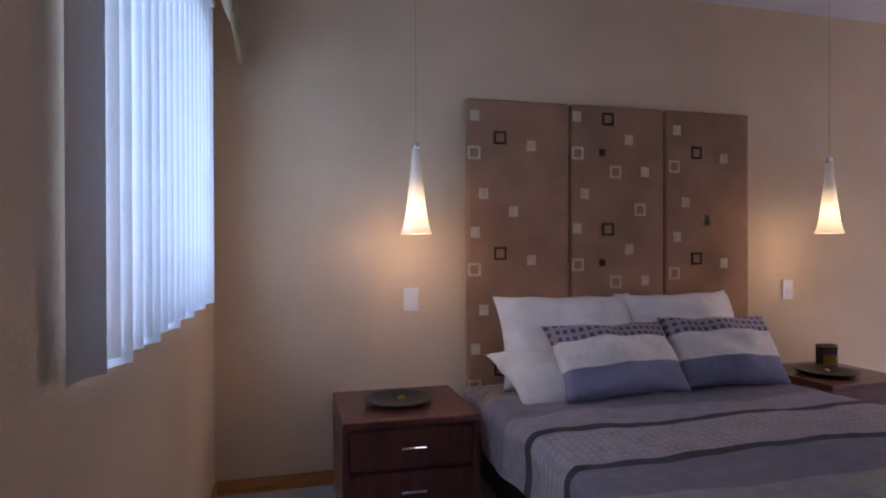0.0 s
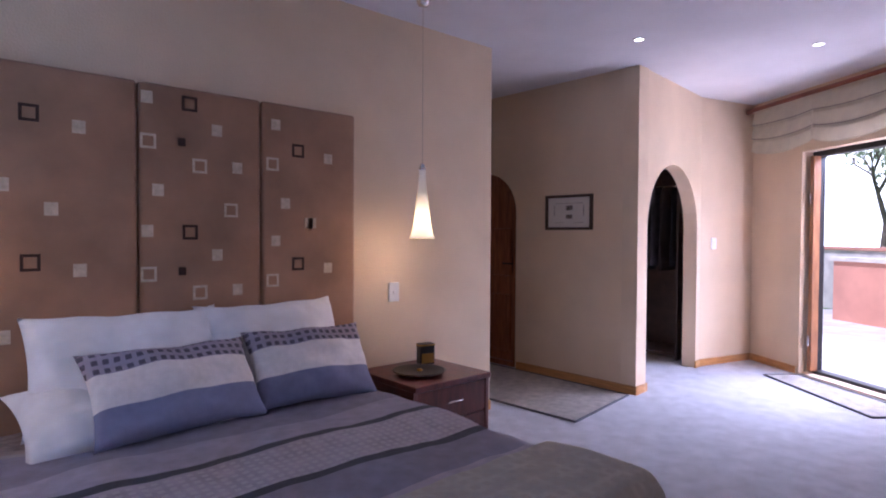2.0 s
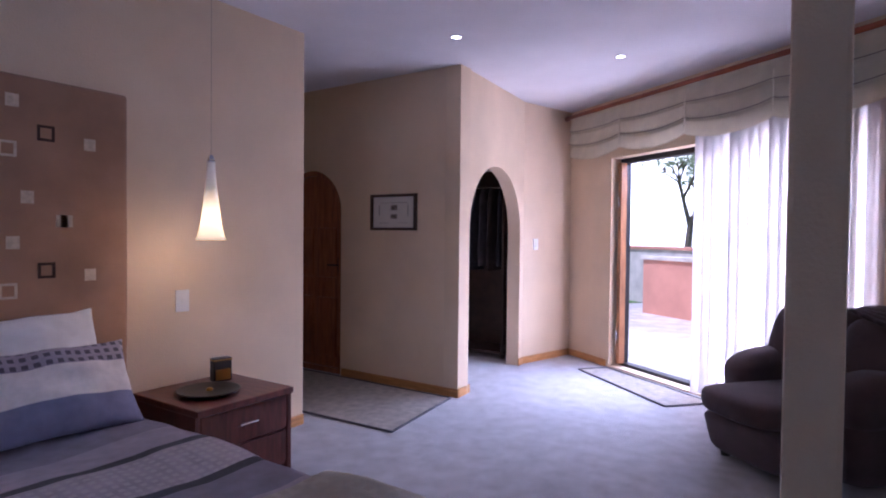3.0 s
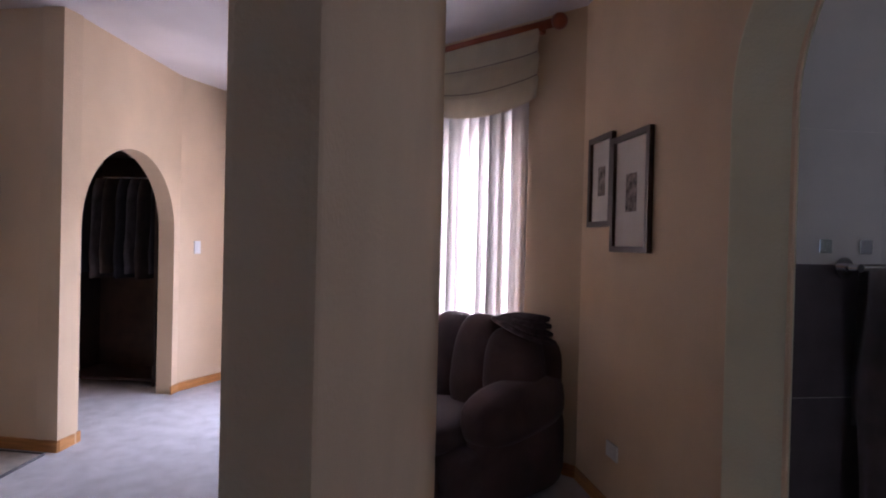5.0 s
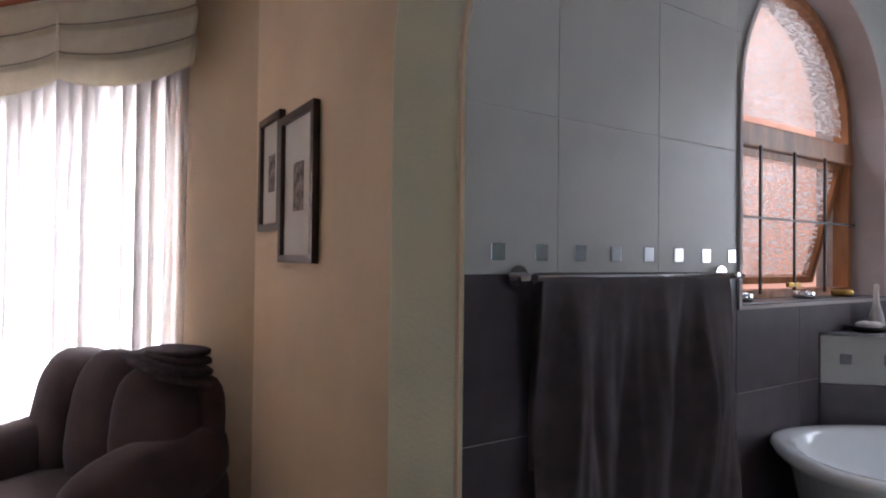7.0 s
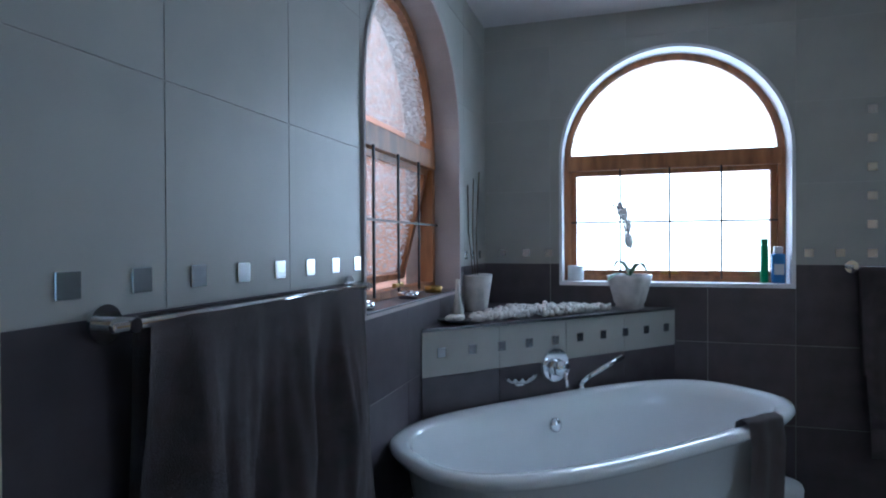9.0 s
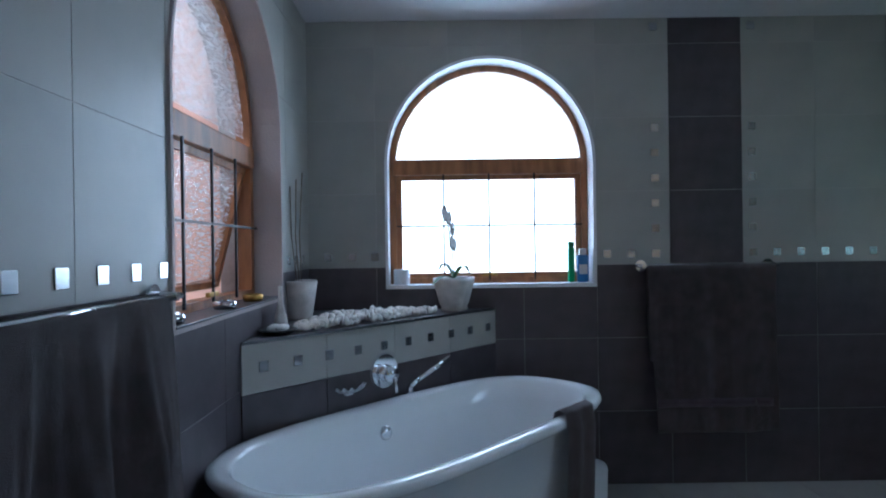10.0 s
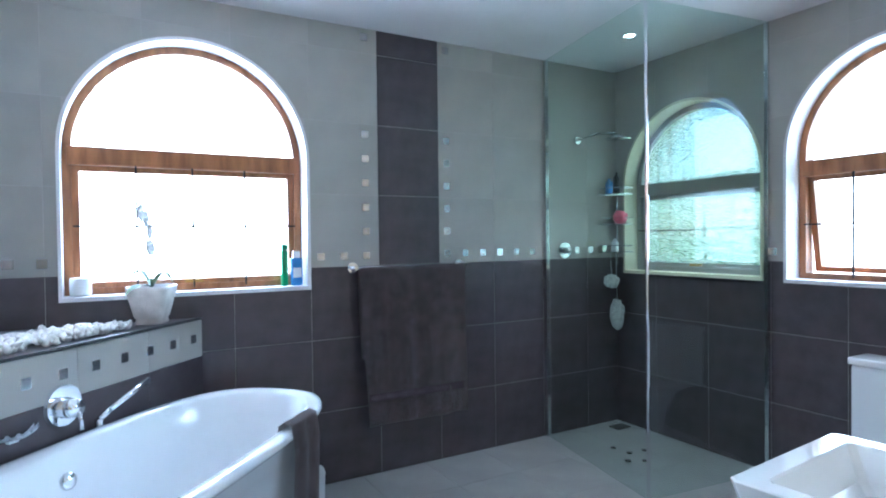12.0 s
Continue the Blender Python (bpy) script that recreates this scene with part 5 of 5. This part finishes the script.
def bath_towel():
    def f(a, b):
        s = -0.52 + 0.23 * a
        ang = b * 1.0
        # inside lip, over the rim, down the outer side
        path = [(0.375, 0.715), (0.385, 0.745), (0.415, 0.765), (0.455, 0.755), (0.475, 0.66), (0.470, 0.40), (0.462, 0.16)]
        k = min(len(path) - 2, int(ang * (len(path) - 1)))
        q = ang * (len(path) - 1) - k
        y = path[k][0] * (1 - q) + path[k + 1][0] * q
        z = path[k][1] * (1 - q) + path[k + 1][1] * q
        return (s - 0.05 * (1 - b), y - 0.016 + 0.01 * math.sin(a * 12) * b, z)
    m = BATH_M
    single("hand_towel", sheet(B(), f, 20, 36, 0.012), TOWEL, m, "dark brown hand towel hung over the bath rim", "towel", True)


bath_towel()


# shower
def shower():
    t = thing("shower_screen", BATH, "frameless clear glass shower screen from floor to ceiling", "shower screen")
    pa, pb, pc = Vector((0.86, -9.04, 0)), Vector((1.10, -7.86, 0)), Vector((0.12, -7.75, 0))
    for p, q in ((pa, pb), (pb, pc)):
        d = (q - p)
        bm = bx(B(), 0, -0.005, 0.006, d.length, 0.005, HB - 0.004)
        g = part("glass_panel", bm, GLASS_SHOWER, t)
        g.matrix_basis = pose(p.x, p.y, 0, 0, 0, math.degrees(math.atan2(d.y, d.x)))
        g.visible_shadow = False
    part("wall_profile", bx(B(), 0.845, -9.041, 0.0, 0.875, -9.02, HB - 0.01), CHROME, t)
    part("corner_profile", cy(B(), (1.10, -7.86, 0.006), (1.10, -7.86, HB - 0.006), 0.011, n=10), CHROME, t)
    part("wall_profile", bx(B(), 0.12, -7.765, 0.0, 0.14, -7.74, HB - 0.01), CHROME, t)
    s = thing("shower_fitting", BATH, "chrome wall-arm shower rose", "shower")
    part("arm", tube(B(), [(0.55, -9.035, 2.28), (0.55, -8.80, 2.30), (0.55, -8.62, 2.27)], 0.011), CHROME, s, smooth=True)
    part("flange", cy(B(), (0.55, -9.042, 2.28), (0.55, -9.02, 2.28), 0.03, n=20), CHROME, s)
    rose = part("rose", lathe(B(), [(0.0, 2.265), (0.02, 2.26), (0.085, 2.235), (0.09, 2.225), (0.0, 2.224)], 30, (0.55, -8.60, 0)), CHROME, s, smooth=True)
    v = thing("shower_valve", BATH @ pose(0.68, -9.042, 1.42), "round chrome shower valve on the tiles", "tap")
    part("plate", cy(B(), (0, 0, 0), (0, 0.012, 0), 0.06, n=28), CHROME, v)
    part("knob", cy(B(), (0, 0.01, 0), (0, 0.06, 0), 0.026, n=20), CHROME, v, smooth=True)
    dr = thing("floor_drain", BATH @ pose(0.24, -8.90, 0.001), "square dark slotted floor drain in the shower corner", "drain")
    part("grate", bx(B(), -0.07, -0.05, 0.0, 0.07, 0.05, 0.006, 0.002), DARK, dr)
    for x, y in ((0, 0), (0.12, 0.1), (-0.13, 0.02), (0.02, 0.16), (0.02, -0.13)):
        single("floor_stud", cy(B(), (0, 0, 0), (0, 0, 0.006), 0.02, n=14), DARK, BATH @ pose(0.62 + x, -8.45 + y, 0.0015), "small dark round anti-slip stud in the shower floor", "stud", group="shower studs")
    c = thing("shower_caddy", BATH @ pose(0.20, -8.99, 0), "chrome wire corner caddy holding bottles and a pink puff", "shower caddy")
    for z in (1.40, 1.62, 1.86):
        bm = B()
        tube(bm, [(-0.06, -0.02, z), (0.14, -0.02, z), (0.04, 0.14, z), (-0.06, 0.14, z), (-0.06, -0.02, z)], 0.005, 8)
        tube(bm, [(-0.06, -0.02, z + 0.05), (0.14, -0.02, z + 0.05), (0.04, 0.14, z + 0.05), (-0.06, 0.14, z + 0.05), (-0.06, -0.02, z + 0.05)], 0.004, 8)
        for k in range(5):
            cy(bm, (-0.06, 0.03 * k, z), (0.12 - 0.02 * k, 0.03 * k, z), 0.003, n=6)
        part("basket", bm, CHROME, c)
    part("post", cy(B(), (-0.05, -0.01, 1.30), (-0.05, -0.01, 2.05), 0.006, n=8), CHROME, c)
    for x, y, z, h, mt, lb in ((0.0, 0.03, 1.865, 0.17, BLACK, "dark plastic bottle in the shower caddy"), (0.07, 0.02, 1.865, 0.12, BLUE_P, "blue plastic bottle in the shower caddy"), (0.03, 0.04, 1.405, 0.10, WHITE_P, "small white tub in the shower caddy")):
        single("toiletry_bottle", lathe(B(), [(0.0, 0.0), (0.026, 0.0), (0.028, 0.01), (0.028, h * 0.75), (0.012, h * 0.85), (0.012, h), (0.0, h)], 18), mt, BATH @ pose(0.20 + x, -8.99 + y, z), lb, "bottle", True)
    for x, y, z, r, sz, mt, lb in ((0.22, -8.90, 1.655, 0.055, 1.0, PINK_P, "pink mesh bath puff in the caddy"), (0.30, -8.92, 1.17, 0.06, 0.9, PUFF, "cream bath puff hanging in the shower"), (0.22, -8.94, 0.90, 0.055, 2.2, PUFF, "long white bath mitt hanging in the shower")):
        bm = B()
        bmesh.ops.create_icosphere(bm, subdivisions=3, radius=r)
        for vv in bm.verts:
            vv.co *= 1 + 0.25 * noise.noise(vv.co * 60)
            vv.co.z *= sz
        if z < 1.3:
            cy(bm, (0, 0, r * sz * 0.8), (-0.02, -0.03, 1.41 - z), 0.0025, n=6)
        single("bath_puff", bm, mt, BATH @ pose(x, y, z + (0.02 if z > 1.6 else 0)), lb, "bath puff", True)


shower()


def toilet():
    t = thing("toilet", BATH @ pose(0.13, -6.98, 0), "white ceramic close-coupled toilet against the tiles", "toilet")
    part("cistern", bx(B(), 0, -0.20, 0.42, 0.19, 0.20, 0.82, 0.025, seg=4), CERAMIC, t, smooth=True)
    part("cistern_lid", bx(B(), -0.002, -0.21, 0.82, 0.20, 0.21, 0.86, 0.012, seg=3), CERAMIC, t, smooth=True)
    bm = B()
    prof = [(0.13, 0.0), (0.12, 0.08), (0.14, 0.22), (0.19, 0.36), (0.195, 0.40), (0.15, 0.40), (0.10, 0.28)]
    rings = [[bm.verts.new((0.38 + r * 1.35 * math.cos(a), r * math.sin(a), z)) for a in (2 * math.pi * k / 32 for k in range(32))] for r, z in prof]
    for a, b in zip(rings, rings[1:]):
        for k in range(32):
            bm.faces.new((a[k], a[(k + 1) % 32], b[(k + 1) % 32], b[k]))
    bm.faces.new(rings[-1])
    part("bowl", bm, CERAMIC, t, smooth=True)
    part("seat_lid", bx(B(), 0.14, -0.19, 0.405, 0.64, 0.19, 0.435, 0.012, seg=3), CERAMIC, t, smooth=True)


def washbasin():
    b = thing("washbasin", BATH @ pose(1.955, -6.27, 0, 0, 0, 5), "square white ceramic washbasin with sloping sides", "washbasin")
    bm = B()
    rings = []
    for w, d, z in ((0.20, 0.17, 0.60), (0.30, 0.26, 0.74), (0.322, 0.288, 0.838), (0.325, 0.29, 0.848), (0.32, 0.285, 0.852), (0.262, 0.218, 0.852), (0.255, 0.211, 0.846), (0.20, 0.16, 0.76), (0.15, 0.12, 0.742)):
        c = 0.02
        rings.append([bm.verts.new((x, y, z)) for x, y in ((w - c, -d), (w, -d + c), (w, d - c), (w - c, d), (-w + c, d), (-w, d - c), (-w, -d + c), (-w + c, -d))])
    for p, q in zip(rings, rings[1:]):
        for k in range(8):
            bm.faces.new((p[k], p[(k + 1) % 8], q[(k + 1) % 8], q[k]))
    bm.faces.new(rings[-1])
    bm.faces.new(rings[0][::-1])
    part("basin", bm, CERAMIC, b)
    part("pedestal", bx(B(), -0.13, -0.10, 0.0, 0.13, 0.20, 0.61, 0.03, seg=3), CERAMIC, b, smooth=True)
    part("waste", lathe(B(), [(0.0, 0.748), (0.02, 0.748), (0.024, 0.7425), (0.0, 0.7425)], 18), CHROME, b, smooth=True)


washbasin()
toilet()
bin_ = thing("waste_bin", BATH @ pose(2.87, -8.68, 0), "small white round pedal bin behind the bath", "bin")
part("drum", lathe(B(), [(0.0, 0.0), (0.11, 0.0), (0.115, 0.02), (0.12, 0.24), (0.0, 0.24)], 28), WHITE_P, bin_, smooth=True)
part("lid", lathe(B(), [(0.122, 0.24), (0.115, 0.262), (0.05, 0.275), (0.0, 0.277)], 28), WHITE_P, bin_, smooth=True)
part("pedal", bx(B(), -0.02, 0.11, 0.01, 0.02, 0.16, 0.02, 0.003), CHROME, bin_)


# ---- tiles and metal squares, last ----
TILE, GAP, DARK_TOP = 0.452, 0.0024, 1.355
tile_meshes = {}


def shared(key, build, material):
    if key not in tile_meshes:
        me = bpy.data.meshes.new("tile")
        bm = build()
        bmesh.ops.recalc_face_normals(bm, faces=bm.faces)
        bm.to_mesh(me)
        bm.free()
        me.materials.append(material)
        tile_meshes[key] = me
    return tile_meshes[key]


def tile_wall(wall_ob, s_end, s_off, openings, dark_cols=(), skip=None):
    grown = [(o[0] - 0.012, o[1] + 0.012, o[2] - 0.012, o[3] + 0.012, o[4] + 0.012 if o[4] else 0) for o in openings]
    rows = [(DARK_TOP - (k + 1) * TILE, DARK_TOP - k * TILE, True) for k in range(3)] + [(DARK_TOP + k * TILE, DARK_TOP + (k + 1) * TILE, False) for k in range(4)]
    c = s_off
    while c > 0:
        c -= TILE
    cols = []
    while c < s_end:
        cols.append((max(0.0, c), min(s_end, c + TILE)))
        c += TILE
    for z0, z1, dark in rows:
        z0, z1 = max(0.0, z0), min(HB, z1)
        for a, b in cols:
            if b - a < 0.02 or z1 - z0 < 0.02:
                continue
            mid = (a + b) / 2
            if skip and skip(mid, (z0 + z1) / 2):
                continue
            mt = TILE_D if dark or any(lo < mid < hi for lo, hi in dark_cols) else TILE_L
            cut = [o for o in grown if o[0] < b and o[1] > a and o[2] < z1 and o[3] > z0]
            w, h = round(b - a - GAP, 4), round(z1 - z0 - GAP, 4)
            if cut:
                bm = slab(B(), a + GAP / 2, b - GAP / 2, z0 + GAP / 2, z1 - GAP / 2, -0.0025, -0.0005, cut)
                if not bm.faces:
                    bm.free()
                    continue
                part("tile", bm, mt, wall_ob)
            else:
                me = shared((w, h, mt.name), lambda: bx(B(), 0, -0.0025, 0, w, -0.0005, h, 0.0006, seg=1), mt)
                ob = new("tile", me)
                ob.parent = wall_ob
                ob.matrix_basis = pose(a + GAP / 2, 0, z0 + GAP / 2)


sq_me = None


def square(wall_ob, s, z, h=0.048):
    me = shared(("sq", h), lambda: bx(B(), -0.024, -0.0065, -h / 2, 0.024, -0.0028, h / 2, 0.0015, seg=1), INSET)
    ob = new("metal_square", me)
    ob.parent = wall_ob
    ob.matrix_basis = pose(s, 0, z)


tile_wall(wall_bath_east, 3.1, 0.78, [W1])
tile_wall(wall_bath_south, 4.36, 4.47 - 1.79, [W2], [(4.47 - 2.24, 4.47 - 1.78)])
tile_wall(wall_bath_west, 3.1, 1.31, [W4, W3])
for k in range(8):
    square(wall_bath_east, 0.11 + k * 0.155, 1.415)
for s in (2.62, 2.78, 2.94):
    square(wall_bath_east, s, 1.415)
for u in (4.35, 4.2, 4.06):
    square(wall_bath_south, 4.47 - u, 1.42)
for u in (2.63, 2.48, 2.33):
    square(wall_bath_south, 4.47 - u, 1.42)
for k in range(11):
    square(wall_bath_south, 4.47 - (1.73 - k * 0.148), 1.42)
for k in range(1, 10):
    if k < 6 or k > 8:
        square(wall_bath_south, 4.47 - 2.33, 1.42 + k * 0.155)
        square(wall_bath_south, 4.47 - 1.73, 1.42 + k * 0.155)
for v in (-7.72, -6.35, -6.2):
    square(wall_bath_west, v + 9.05, 1.415)

# bathroom floor tiles
for i in range(10):
    for j in range(8):
        u0, v0 = 0.115 + i * TILE, -9.05 + j * TILE
        u1, v1 = min(4.46, u0 + TILE), min(-5.95, v0 + TILE)
        if u1 - u0 < 0.02 or v1 - v0 < 0.02:
            continue
        w, h = round(u1 - u0 - GAP, 4), round(v1 - v0 - GAP, 4)
        me = shared((w, h, "floor"), lambda: bx(B(), 0, 0, -0.0055, w, h, 0.0, 0.001, seg=1), TILE_F)
        ob = new("tile", me)
        ob.parent = bath_floor
        ob.matrix_basis = BATH @ pose(u0, v0, 0)

# patio pavers
for i in range(9):
    for j in range(16):
        me = shared("paver", lambda: bx(B(), 0, 0, 0, 0.585, 0.585, 0.03, 0.006, seg=1), PAVER)
        ob = new("paver", me)
        ob.parent = patio
        ob.matrix_basis = pose(8.66 + i * 0.6, -1.5 + j * 0.6, -0.034)
